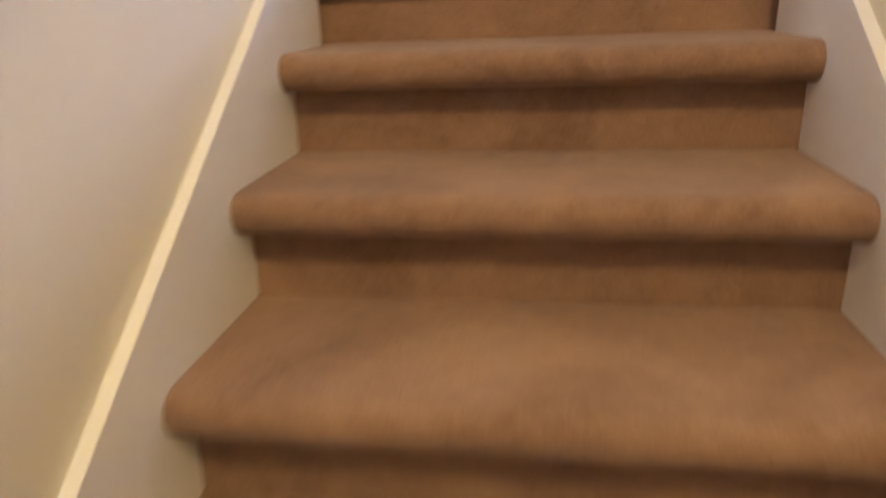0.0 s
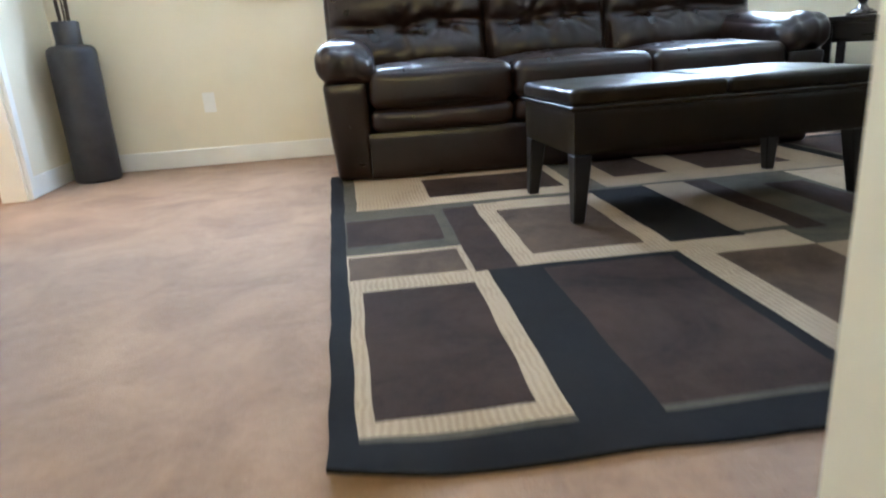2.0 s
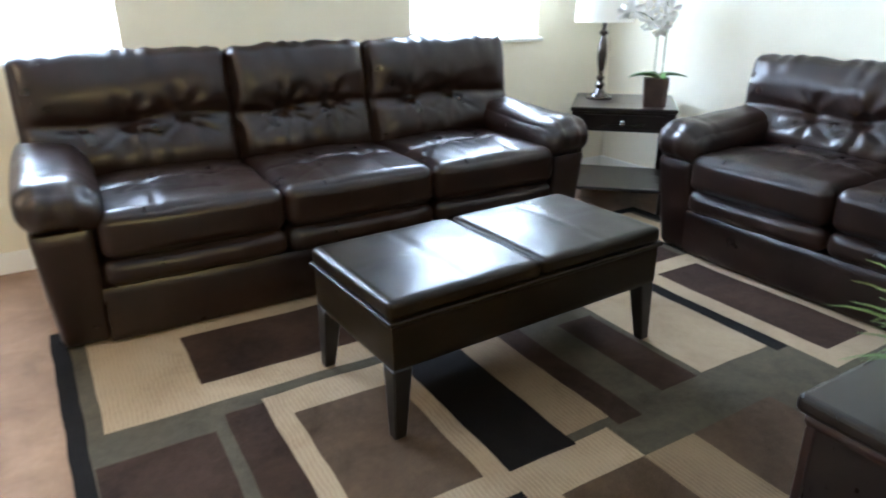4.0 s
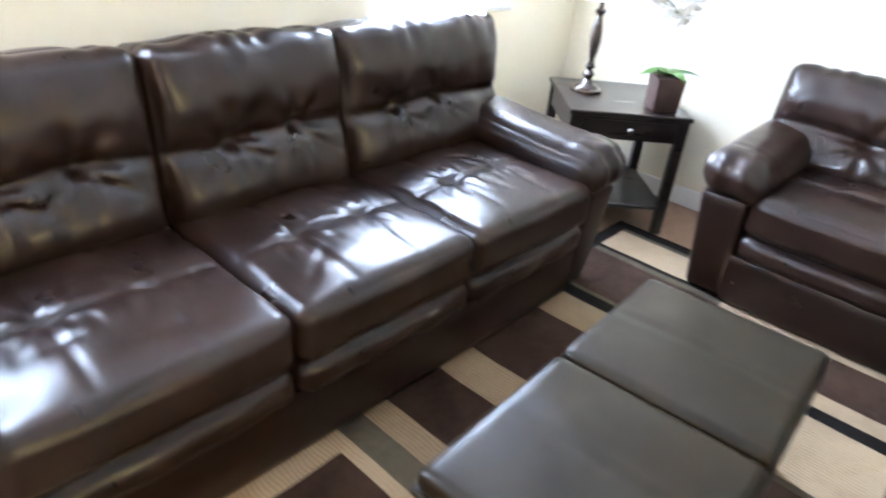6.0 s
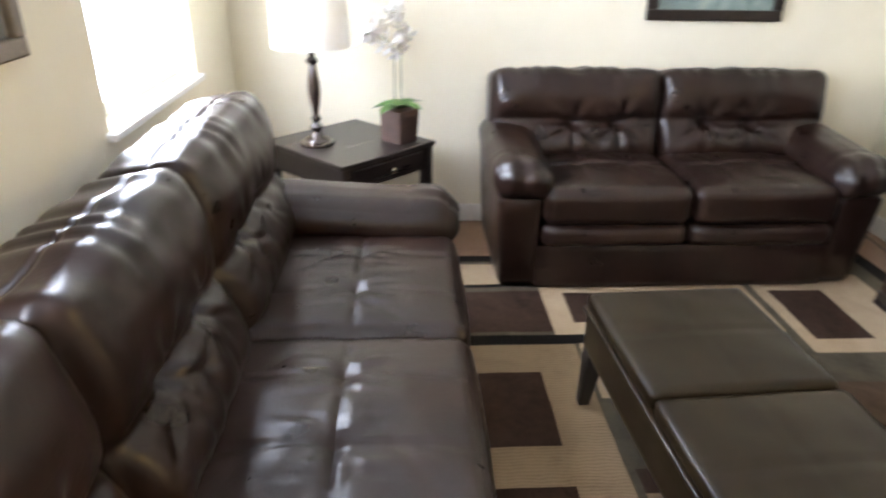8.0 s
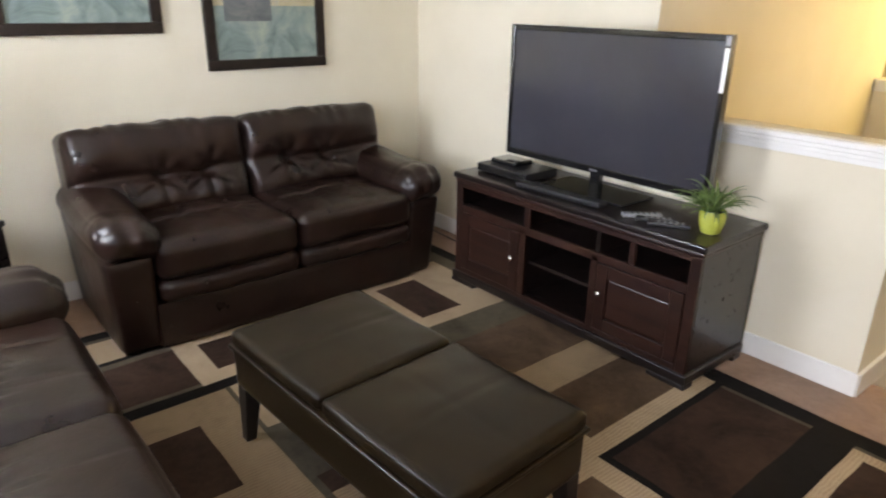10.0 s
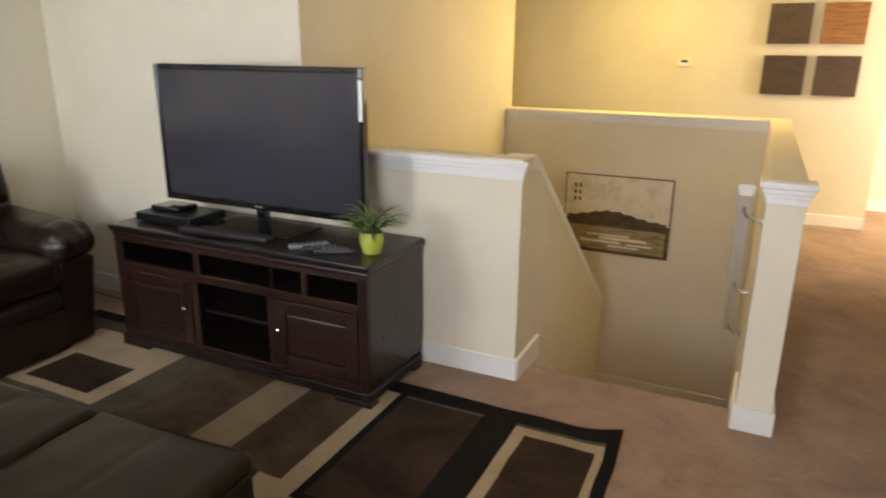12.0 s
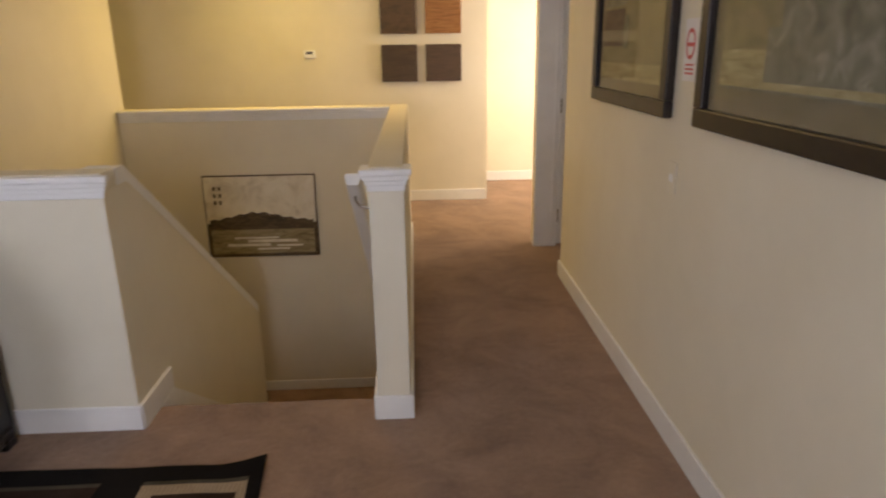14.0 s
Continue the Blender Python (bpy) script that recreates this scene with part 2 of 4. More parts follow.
def pad(sx, sy, sz, r, cuts=14, puff=(0, 0, 0), shape=None):
    """A stuffed rounded block about the origin. puff: how far each pair of faces bulges. shape(u, v, w, co): moves each point; u, v, w run -1 to 1."""
    bm = bmesh.new()
    bmesh.ops.create_cube(bm, size=2.0)
    bmesh.ops.subdivide_edges(bm, edges=bm.edges[:], cuts=cuts, use_grid_fill=True)
    half = Vector((sx / 2, sy / 2, sz / 2))
    for v in bm.verts:
        u = v.co.copy()
        p = Vector((u.x * half.x, u.y * half.y, u.z * half.z))
        inner = Vector([max(-(h - r), min(h - r, c)) for c, h in zip(p, half)])
        d = p - inner
        if d.length > 1e-6:
            p = inner + d.normalized() * min(d.length, r) if d.length > r else p
        fall = [(1 - min(1, abs(c)) ** 2.2) for c in u]
        if abs(u.z) > 0.999:
            p.z += math.copysign(puff[2], u.z) * fall[0] * fall[1]
        if abs(u.y) > 0.999:
            p.y += math.copysign(puff[1], u.y) * fall[0] * fall[2]
        if abs(u.x) > 0.999:
            p.x += math.copysign(puff[0], u.x) * fall[1] * fall[2]
        if shape:
            p = shape(u, p)
        v.co = p
    return bm


def wall_boxes(axis, a0, a1, b0, b1, z0, z1, openings=()):
    """A wall along an axis from a0 to a1, its thickness b0 to b1, with openings (a, a, z, z) cut right through."""
    bm = bmesh.new()
    put = (lambda s0, s1, q0, q1: box(s0, s1, b0, b1, q0, q1, bm=bm)) if axis == "x" else (lambda s0, s1, q0, q1: box(b0, b1, s0, s1, q0, q1, bm=bm))
    at = a0
    for s0, s1, q0, q1 in sorted(openings):
        if s0 > at:
            put(at, s0, z0, z1)
        if q0 > z0:
            put(s0, s1, z0, q0)
        if q1 < z1:
            put(s0, s1, q1, z1)
        at = s1
    if at < a1:
        put(at, a1, z0, z1)
    return bm


def structure(name, bm, mat, label, category, smooth=False):
    return tagged(part(name, bm, mat, smooth=smooth), label, category, kind="structure")


# ---- the shell of the place ----
TOP = 2.45      # ceiling
XW, XE, YN = -1.5, 3.5, 3.75
RISE, RUN = 0.185, 0.257
LAND = -7 * RISE
SX0, SX1 = -0.40, 0.545     # the stair between its walls
YS = -2.50      # the wall at the landing
YF = -3.85      # the far wall of the hall
XWELL = 1.60

fl = bmesh.new()
box(XW - 0.2, XE + 0.1, 0.04, YN + 0.1, -0.25, 0, bm=fl)
box(XW - 0.1, SX0 - 0.004, 0.0, 0.04, -0.25, 0, bm=fl)
box(XW - 0.1, SX0 - 0.004, YS - 0.12, 0.0, -0.25, 0, bm=fl)
box(XW - 0.1, 3.0, YF - 0.1, YS - 0.12, -0.25, 0, bm=fl)
box(-3.4, XW - 0.1, -4.9, -1.2, -0.25, 0, bm=fl)
box(-3.0, XW - 0.2, 1.6, YN + 0.1, -0.25, 0, bm=fl)
box(XW - 0.1, -1.15, -4.9, YF - 0.1, -0.25, 0, bm=fl)
structure("floor", fl, CARPET, "tan cut-pile carpet over the upper floor", "floor")
structure("ceiling", box(-3.5, XE + 0.2, -5.0, YN + 0.2, TOP, TOP + 0.12), CEIL, "plain white textured ceiling", "ceiling")

W1 = (-0.525, 0.415, 0.96, 2.06)
W2 = (1.945, 2.855, 0.96, 2.06)
structure("wall_north", wall_boxes("x", XW - 0.22, XE + 0.12, YN, YN + 0.16, 0, TOP, (W1, W2)), WALL, "cream painted wall with two windows", "wall")
structure("wall_east", box(XE, XE + 0.12, 0.04, YN, 0, TOP), WALL, "cream painted wall behind the loveseat", "wall")
structure("wall_tv", box(XWELL + 0.075, XE, 0.04, 0.16, 0, TOP), WALL, "cream painted wall behind the television", "wall")
D1 = (2.24, 3.065, 0, 2.05)
XWN = -1.60     # the wall steps back by the doorway
structure("wall_west_room", wall_boxes("y", 1.6, YN, XWN - 0.12, XWN, 0, TOP, (D1,)), WALL, "cream painted wall with a doorway", "wall")
structure("wall_west", wall_boxes("y", -1.52, 1.6, XW - 0.12, XW, 0, TOP), WALL, "cream painted wall along the hall and room", "wall")
we = box(XWELL, XWELL + 0.16, YS - 0.12, 0.04, -2.7, TOP)
for v in we.verts:      # the wall runs a little out of square
    v.co.x += 0.075 if v.co.y > 0 else 0.0
structure("wall_well_east", we, WALL, "cream wall along the stairwell", "wall")
structure("wall_far", box(-1.27, 3.0, YF - 0.12, YF, 0, TOP), WALL, "cream painted wall at the end of the hall", "wall")
structure("wall_hall_east", box(3.0, 3.12, YF, YS - 0.12, 0, TOP), WALL, "cream painted wall closing the hall", "wall")
structure("wall_hall_north", box(XWELL + 0.12, 3.0, YS - 0.12, YS, 0, TOP), WALL, "cream painted wall closing the hall", "wall")
# alcove with a door, and the bright room past it
structure("wall_alcove", box(-2.6, XW - 0.12, -1.52, -1.40, 0, TOP), WALL, "cream painted return wall beside a door", "wall")
structure("wall_alcove_door", wall_boxes("x", -2.6, -1.45, -2.32, -2.20, 0, TOP, ((-2.40, -1.60, 0, 2.05),)), WALL, "cream painted wall holding a white door", "wall")
structure("wall_alcove_west", box(-2.72, -2.6, -2.32, -1.30, 0, TOP), WALL, "cream painted wall closing the alcove", "wall")
structure("wall_bright_room", box(-3.4, -1.15, -4.9, -4.78, 0, TOP), WALL, "cream wall of a sunlit room", "wall")
structure("wall_bright_west", box(-3.4, -3.28, -4.78, -2.32, 0, TOP), WALL, "cream wall of a sunlit room", "wall")
structure("wall_bright_east", box(-1.27, -1.15, -4.78, YF - 0.12, 0, TOP), WALL, "cream wall of a sunlit room", "wall")
structure("wall_bright_north", box(-3.4, -2.6, -2.32, -2.20, 0, TOP), WALL, "cream wall of a sunlit room", "wall")
# side room seen through the west door
structure("wall_side_west", box(-3.0, -2.88, 1.6, YN, 0, TOP), WALL, "cream wall of a side room", "wall")
structure("wall_side_south", box(-2.88, XWN - 0.12, 1.6, 1.72, 0, TOP), WALL, "cream wall of a side room", "wall")
structure("wall_side_north", box(-3.0, XW - 0.22, YN, YN + 0.12, 0, TOP), WALL, "cream wall of a side room", "wall")

# stairwell: half walls, knee wall, landing
HW = 0.965      # half walls without their caps
structure("half_wall_north", box(SX1, XWELL + 0.075, 0.04, 0.16, 0, HW), WALL, "cream half wall at the head of the stairs", "half wall")
structure("half_wall_west", box(SX0 - 0.13, SX0, YS, 0.15, LAND, HW), WALL, "cream half wall between hall and stairs", "half wall")
structure("half_wall_south", box(SX0 - 0.13, XWELL, YS - 0.12, YS, LAND, HW), WALL, "cream half wall past the stair landing", "half wall")
knee = [(0.04, -2.7), (0.04, HW), (-0.05, HW), (-1.80, HW - 1.75 * RISE / RUN), (-1.80, -2.7)]
structure("knee_wall", extrude_profile(knee, SX1, SX1 + 0.12, "x"), WALL, "cream sloping knee wall between the stair flights", "knee wall")
structure("well_floor", box(SX0 - 0.1, XWELL, YS, 0.11, -2.9, -2.7), CARPET, "tan carpet below the stairs", "floor")
structure("well_north", box(SX0 - 0.1, XWELL, 0.05, 0.11, -2.7, -0.25), WALL, "cream wall under the upper floor", "wall")
structure("floor_landing", box(SX0, XWELL, YS, -6 * RUN + 0.0, LAND - 0.2, LAND), CARPET, "brown carpeted stair landing", "floor")


STEPS = ((0.030, 0.0, 0.024, 0.006), (0.020, 0.024, 0.044, 0.005), (0.012, 0.044, 0.062, 0.004), (0.005, 0.062, 0.085, 0.003))     # out, from, to below the top, edge


def moulding(runs, top):
    """Stepped white moulding on wall faces. runs: (x0, x1, y0, y1, sides) footprints, growing out on the sides named."""
    bm = bmesh.new()
    for x0, x1, y0, y1, sides in runs:
        for grow, q0, q1, bev in STEPS:
            box(x0 - grow * ("w" in sides), x1 + grow * ("e" in sides), y0 - grow * ("s" in sides), y1 + grow * ("n" in sides), top - q1, top - q0, bev, 2, bm)
    return bm


CAP = 1.03
structure("cap_north", moulding(((SX1 - 0.001, XWELL + 0.07, 0.155, 0.161, "nw"),), CAP - 0.004), WHITE, "white stepped moulding along a half wall", "wall moulding")
structure("cap_south", moulding(((SX0 + 0.002, XWELL - 0.004, YS - 0.005, YS + 0.001, "n"),), CAP - 0.004), WHITE, "white stepped moulding along a half wall", "wall moulding")
structure("cap_west", moulding(((SX0 - 0.131, SX0 + 0.001, 0.06, 0.151, "nwe"),), CAP - 0.004), WHITE, "white stepped moulding wrapping the hall post", "wall moulding")
structure("top_north", box(SX1 + 0.001, XWELL + 0.07, 0.039, 0.158, HW, CAP, 0.003, 1), WALL, "cream painted top of a half wall", "wall top")
structure("top_west", box(SX0 - 0.129, SX0 - 0.001, YS - 0.119, 0.149, HW, CAP, 0.003, 1), WALL, "cream painted top of a half wall", "wall top")
structure("top_south", box(SX0 + 0.001, XWELL - 0.003, YS - 0.119, YS - 0.002, HW, CAP, 0.003, 1), WALL, "cream painted top of a half wall", "wall top")
sl = RISE / RUN
capk = [(0.036, CAP), (-0.03, CAP), (-1.80, CAP - 1.77 * sl), (-1.80, CAP - 0.06 - 1.77 * sl), (-0.05, HW + 0.001), (0.036, HW + 0.001)]
bmk = extrude_profile(capk, SX1 - 0.003, SX1 + 0.123, "x")
structure("top_knee", bmk, WHITE, "white painted sloping top of the knee wall", "wall top")


def board(name, x0, x1, y0, y1, z0, z1, label="white painted baseboard"):
    return structure(name, box(x0, x1, y0, y1, z0, z1, 0.004, 2), WHITE, label, "baseboard")


BB = 0.105
board("baseboard_north", XWN + 0.012, XE - 0.012, YN - 0.013, YN, 0, BB)
board("baseboard_east", XE - 0.013, XE, 0.16, YN, 0, BB)
board("baseboard_tv", SX1 - 0.012, XE - 0.014, 0.16, 0.173, 0, BB)
board("baseboard_stair_end_east", SX1 - 0.017, SX1, -0.172, 0.16, -0.01, BB)
board("baseboard_west_a", XW, XW + 0.013, -1.533, 1.6, 0, BB)
board("baseboard_west_c", XWN, XWN + 0.013, 1.6, D1[0] - 0.075, 0, BB)
board("baseboard_west_b", XWN, XWN + 0.013, D1[1] + 0.075, YN - 0.014, 0, BB)
board("baseboard_post_north", SX0 - 0.145, SX0 + 0.013, 0.15, 0.163, 0, BB)
board("baseboard_post_east", SX0, SX0 + 0.017, -0.172, 0.15, -0.01, BB)
board("baseboard_post_west", SX0 - 0.143, SX0 - 0.13, YS - 0.12, 0.15, 0, BB)
board("baseboard_far", -1.265, 3.0, YF, YF + 0.013, 0, BB)
board("baseboard_landing", SX0 + 0.014, XWELL, YS, YS + 0.013, LAND, LAND + 0.085)
board("baseboard_bright_room", -3.28, -1.28, -4.78, -4.767, 0, BB)

# stair flight with its skirt boards
stairs = holder("staircase", pose(0, 0, 0), "brown carpeted stairs with rounded nosings", "staircase", kind="structure")


def step_mesh(back):
    """One carpeted step with a bullnose; its nosing top is at y 0, z 0."""
    pts = []
    r = 0.034
    for k in range(9):
        a = math.pi / 2 + math.pi * k / 8
        pts.append((r * 0.55 + r * math.cos(a) - 0.022, -r + r * math.sin(a)))
    pts += [(min(0.028, back), -2 * r - 0.004), (min(0.024, back), -RISE), (back, -RISE), (back, 0)]
    n = 28
    bm = bmesh.new()
    rows = []
    for i in range(n + 1):
        x = SX0 + (SX1 - SX0) * i / n
        wob = 0.0025 * math.sin(i * 1.7) + 0.002 * math.sin(i * 0.6 + 1)
        edge = 0.006 if i in (0, n) else 0
        rows.append([bm.verts.new((x, u + (wob + edge if v > -2 * r - 0.01 and u < 0.03 else 0), v - (0.003 if edge else 0))) for u, v in pts])
    for a, b in zip(rows, rows[1:]):
        for k in range(len(pts)):
            j = (k + 1) % len(pts)
            bm.faces.new((a[k], a[j], b[j], b[k]))
    bmesh.ops.recalc_face_normals(bm, faces=bm.faces[:])
    return bm


first = None
for k in range(7):
    if k < 2:
        first = ob = part("step", step_mesh(RUN + 0.05 if k else 0.04), CARPET, stairs, smooth=True)
    else:
        ob = new("step", first.data)
        ob.parent = stairs
    ob.location = (0, -k * RUN, -k * RISE)
for xx, name in ((SX0, "skirt_board"), (SX1 - 0.02, "skirt_board")):
    pts = [(-0.03, -0.25), (-0.03, 0.004), (-0.168, 0.004), (-6.1 * RUN, 0.004 - (6.1 * RUN - 0.168) * RISE / RUN), (-6.1 * RUN, LAND), (-6.0 * RUN, LAND - 0.01)]
    b = extrude_profile(pts, xx, xx + 0.02, "x")
    part(name, b, WHITE, stairs, "white painted skirt board")


# ---- windows, doors, rails ----
GLASS, _n, _l, _b = material("window_glass")
_b.inputs["Base Color"].default_value = (0.95, 0.98, 0.97, 1)
_b.inputs["Roughness"].default_value = 0.02
_b.inputs["Transmission Weight"].default_value = 1.0
_b.inputs["IOR"].default_value = 1.1
BRIGHT = emitter("hazy_daylight", (0.88, 0.95, 1.0), 5.5)
structure("backdrop", box(-12, 16.0, 5.6, 5.62, -1.5, 6.0), BRIGHT, "white overexposed daylight outside the windows", "backdrop")


def window(name, w):
    x0, x1, z0, z1 = w
    root = holder(name, pose((x0 + x1) / 2, YN, z0), "white framed window with white sill and bright daylight", "window", kind="structure")
    hw, h = (x1 - x0) / 2, z1 - z0
    fr = bmesh.new()
    for a in ((-hw, -hw + 0.04, 0, h), (hw - 0.04, hw, 0, h), (-hw + 0.04, hw - 0.04, 0.0, 0.045), (-hw + 0.04, hw - 0.04, h - 0.045, h), (-hw + 0.04, hw - 0.04, h / 2 - 0.02, h / 2 + 0.02)):
        box(a[0], a[1], 0.085, 0.135, a[2], a[3], 0.004, 1, fr)
    part("window_frame", fr, WHITE, root)
    part("window_sill", box(-hw - 0.03, hw + 0.03, -0.03, 0.084, -0.028, -0.002, 0.006), WHITE, root)
    for q0, q1 in ((0.045, h / 2 - 0.02), (h / 2 + 0.02, h - 0.045)):
        g = part("pane", box(-hw + 0.04, hw - 0.04, 0.108, 0.112, q0, q1), GLASS, root)
        g.visible_shadow = False
    return root


window("window_1", W1)
window("window_2", W2)


def casing(name, bm, label):
    return structure(name, bm, WHITE, label, "door frame")


c = bmesh.new()
for y0, y1, z0, z1 in ((D1[0] - 0.07, D1[0], 0, 2.12), (D1[1], D1[1] + 0.07, 0, 2.12), (D1[0], D1[1], 2.05, 2.12)):
    box(XWN, XWN + 0.018, y0, y1, z0, z1, 0.005, 2, c)
    box(XWN, XWN + 0.024, y0 + 0.004, y0 + 0.02, z0, z1, 0.004, 2, c)
box(XWN - 0.12, XWN + 0.002, D1[0], D1[0] + 0.015, 0, 2.05, bm=c)
box(XWN - 0.12, XWN + 0.002, D1[1] - 0.015, D1[1], 0, 2.05, bm=c)
casing("door_frame_1", c, "white moulded casing around an open doorway")

# wooden cabinet in the side room
cab = holder("vanity_cabinet", pose(-2.55, 3.3, 0), "honey brown wooden cabinet in the side room", "cabinet")
HONEY = wood("honey_wood", (0.16, 0.065, 0.026), (0.27, 0.12, 0.05), 0.4, scale=(30, 30, 3))
part("body", box(-0.3, 0.3, -0.42, 0.42, 0.09, 0.84, 0.006), HONEY, cab)
part("plinth", box(-0.28, 0.25, -0.4, 0.4, 0, 0.09), HONEY, cab)
part("worktop", box(-0.32, 0.33, -0.44, 0.44, 0.84, 0.875, 0.006), WHITE, cab, "pale worktop")
for k in (-1, 1):
    d = part("door", box(0.3, 0.318, k * 0.205 - 0.19, k * 0.205 + 0.19, 0.14, 0.80, 0.006), HONEY, cab)
    part("knob", moved(lathe([(0.006, 0), (0.006, 0.014), (0.014, 0.018), (0.015, 0.026), (0.008, 0.031)], 16), pose(0.318, k * 0.05, 0.6, 0, 90, 0)), CHROME, d)

# door in the alcove beside the hall
c = bmesh.new()
box(-1.60, -1.442, -2.2, -2.182, 0, 2.12, 0.005, 2, c)
box(-1.585, -1.57, -2.182, -2.176, 0, 2.12, 0.003, 2, c)
box(-2.49, -2.40, -2.2, -2.182, 0, 2.12, 0.005, 2, c)
box(-2.40, -1.60, -2.2, -2.182, 2.05, 2.12, 0.005, 2, c)
box(-1.615, -1.60, -2.32, -2.186, 0, 2.05, bm=c)
box(-2.40, -2.385, -2.32, -2.186, 0, 2.05, bm=c)
casing("door_frame_2", c, "white moulded casing around a white door")
door = holder("door_2", pose(-1.625, -2.215, 0.012), "white painted panel door with nickel hinges", "door", kind="structure")
dl = bmesh.new()
box(-0.755, 0.0, -0.035, 0.0, 0, 2.02, 0.003, 1, dl)
part("leaf", dl, WHITE, door)
for z0, z1 in ((0.18, 0.85), (1.0, 1.85)):
    for x0 in (-0.66, -0.32):
        pb = box(x0, x0 + 0.25, 0.0, 0.006, z0, z1, 0.004, 2)
        part("panel", pb, WHITE, door)
for z in (0.22, 1.02, 1.8):
    part("hinge", merge(box(-0.006, 0.012, 0.0, 0.012, z - 0.045, z + 0.045, 0.002, 1), moved(lathe([(0.007, -0.05), (0.007, 0.05)], 10), pose(0.004, 0.016, z))), CHROME, door, "brushed nickel hinge")

# handrail on the hall side of the stairs
rail = holder("handrail", pose(0, 0, 0), "white painted stair handrail on nickel brackets", "handrail")
xr = SX0 + 0.075
ra, rb = Vector((xr, -0.08, 0.945)), Vector((xr, -1.86, 0.945 - 1.78 * RISE / RUN))
rp = extrude_profile([(-0.024, -0.026), (0.024, -0.026), (0.034, 0.004), (0.034, 0.018), (0.028, 0.025), (-0.028, 0.025), (-0.034, 0.018), (-0.034, 0.004)], 0, (rb - ra).length, "y")
bmesh.ops.bevel(rp, geom=rp.edges[:], offset=0.003, segments=1, affect="EDGES")
slope = math.degrees(math.atan2(RISE, RUN))
part("rail", moved(rp, Matrix.Translation(rb) @ pose(0, 0, 0, slope, 0, 0)), WHITE, rail)
for f in (0.04, 0.5, 0.92):
    p = ra.lerp(rb, f)
    br = tube([(SX0 + 0.004, p.y, p.z - 0.085), (SX0 + 0.03, p.y, p.z - 0.085), (SX0 + 0.06, p.y, p.z - 0.075), (xr, p.y, p.z - 0.05), (xr, p.y, p.z - 0.034)], 0.006)
    merge(br, moved(lathe([(0.026, 0), (0.026, 0.005), (0.012, 0.009)], 16), pose(SX0, p.y, p.z - 0.085, 0, 90, 0)))
    part("bracket", br, CHROME, rail, "brushed nickel bracket", smooth=False)

# plates on walls
def plate(name, m, label, category, w=0.07, h=0.115, holes=2, paint=None):
    root = tagged(part(name, box(-w / 2, w / 2, -0.006, 0, -h / 2, h / 2, 0.002), paint or WHITE), label, category)
    root.matrix_world = m
    for k in range(holes):
        part("socket", box(-0.017, 0.017, -0.0085, -0.006, (k - (holes - 1) / 2) * 0.04 - 0.014, (k - (holes - 1) / 2) * 0.04 + 0.014, 0.001), WHITE, root)
    return root


plate("wall_outlet", pose(-0.80, YN, 0.37), "white double outlet on the cream wall", "outlet")
plate("wall_outlet", pose(3.5, 0.46, 0.33, 0, 0, -90), "white double outlet beside the loveseat", "outlet")
plate("light_switch", pose(XW, 0.22, 0.98, 0, 0, 90), "pale switch plate under hall pictures", "switch", holes=1, paint=WALL)
thermo = tagged(part("thermostat", box(-0.055, 0.055, -0.022, 0, -0.035, 0.035, 0.005), WHITE), "white wall thermostat with a small dark display", "thermostat")
thermo.matrix_world = pose(0.368, YF, 1.40, 0, 0, 180)
part("display", box(-0.03, 0.03, -0.024, -0.0215, -0.002, 0.022, 0.001), BLACK, thermo, "dark display")


# ---- leather seating ----
def seat_cushion(w, d, h, seed):
    rnd = random.Random(seed)
    lines = [(rnd.uniform(-0.8, 0.8), rnd.uniform(-0.7, 0.7), rnd.uniform(0, math.pi), rnd.uniform(0.05, 0.12)) for _ in range(5)]

    def shape(u, p):
        if u.z > 0.2:
            x, y = p.x, p.y
            k = max(0, (u.z - 0.2) / 0.8)
            edge = (1 - abs(u.x) ** 6) * (1 - abs(u.y) ** 6)
            dip = 0.014 * math.exp(-abs(y + 0.02) / 0.011)
            for sx in (-1, 1):
                dx, dy = x - sx * w * 0.185, y + 0.02
                rad, ang = math.hypot(dx, dy), math.atan2(dy, dx)
                dip += 0.008 * math.exp(-abs(dx) / 0.009)
                dip += 0.010 * math.exp(-(rad / 0.038) ** 2)
                dip += 0.0024 * math.sin(ang * 8 + seed + sx) * math.exp(-((rad - 0.075) / 0.045) ** 2)
                for q in (-0.6, -0.2, 0.25, 0.6):
                    t = dx - q * 0.12 - 0.25 * q * abs(dy)
                    dip += 0.004 * math.exp(-(t / 0.008) ** 2) * math.exp(-((abs(dy) - 0.07) / 0.06) ** 2)
            for cx, cy, a, ln in lines:
                dx, dy = x - cx * w / 2, y - cy * d / 2
                s, t = dx * math.cos(a) + dy * math.sin(a), -dx * math.sin(a) + dy * math.cos(a)
                dip += 0.004 * math.exp(-(t / 0.014) ** 2 - (s / ln) ** 2)
            p.z -= dip * edge * k
            p.z += 0.006 * noise.noise(Vector((x * 7 + seed * 3, y * 7, 0))) * k
        return p
    return pad(w, d, h, 0.05, 58, (0.0, 0.010, 0.03), shape)


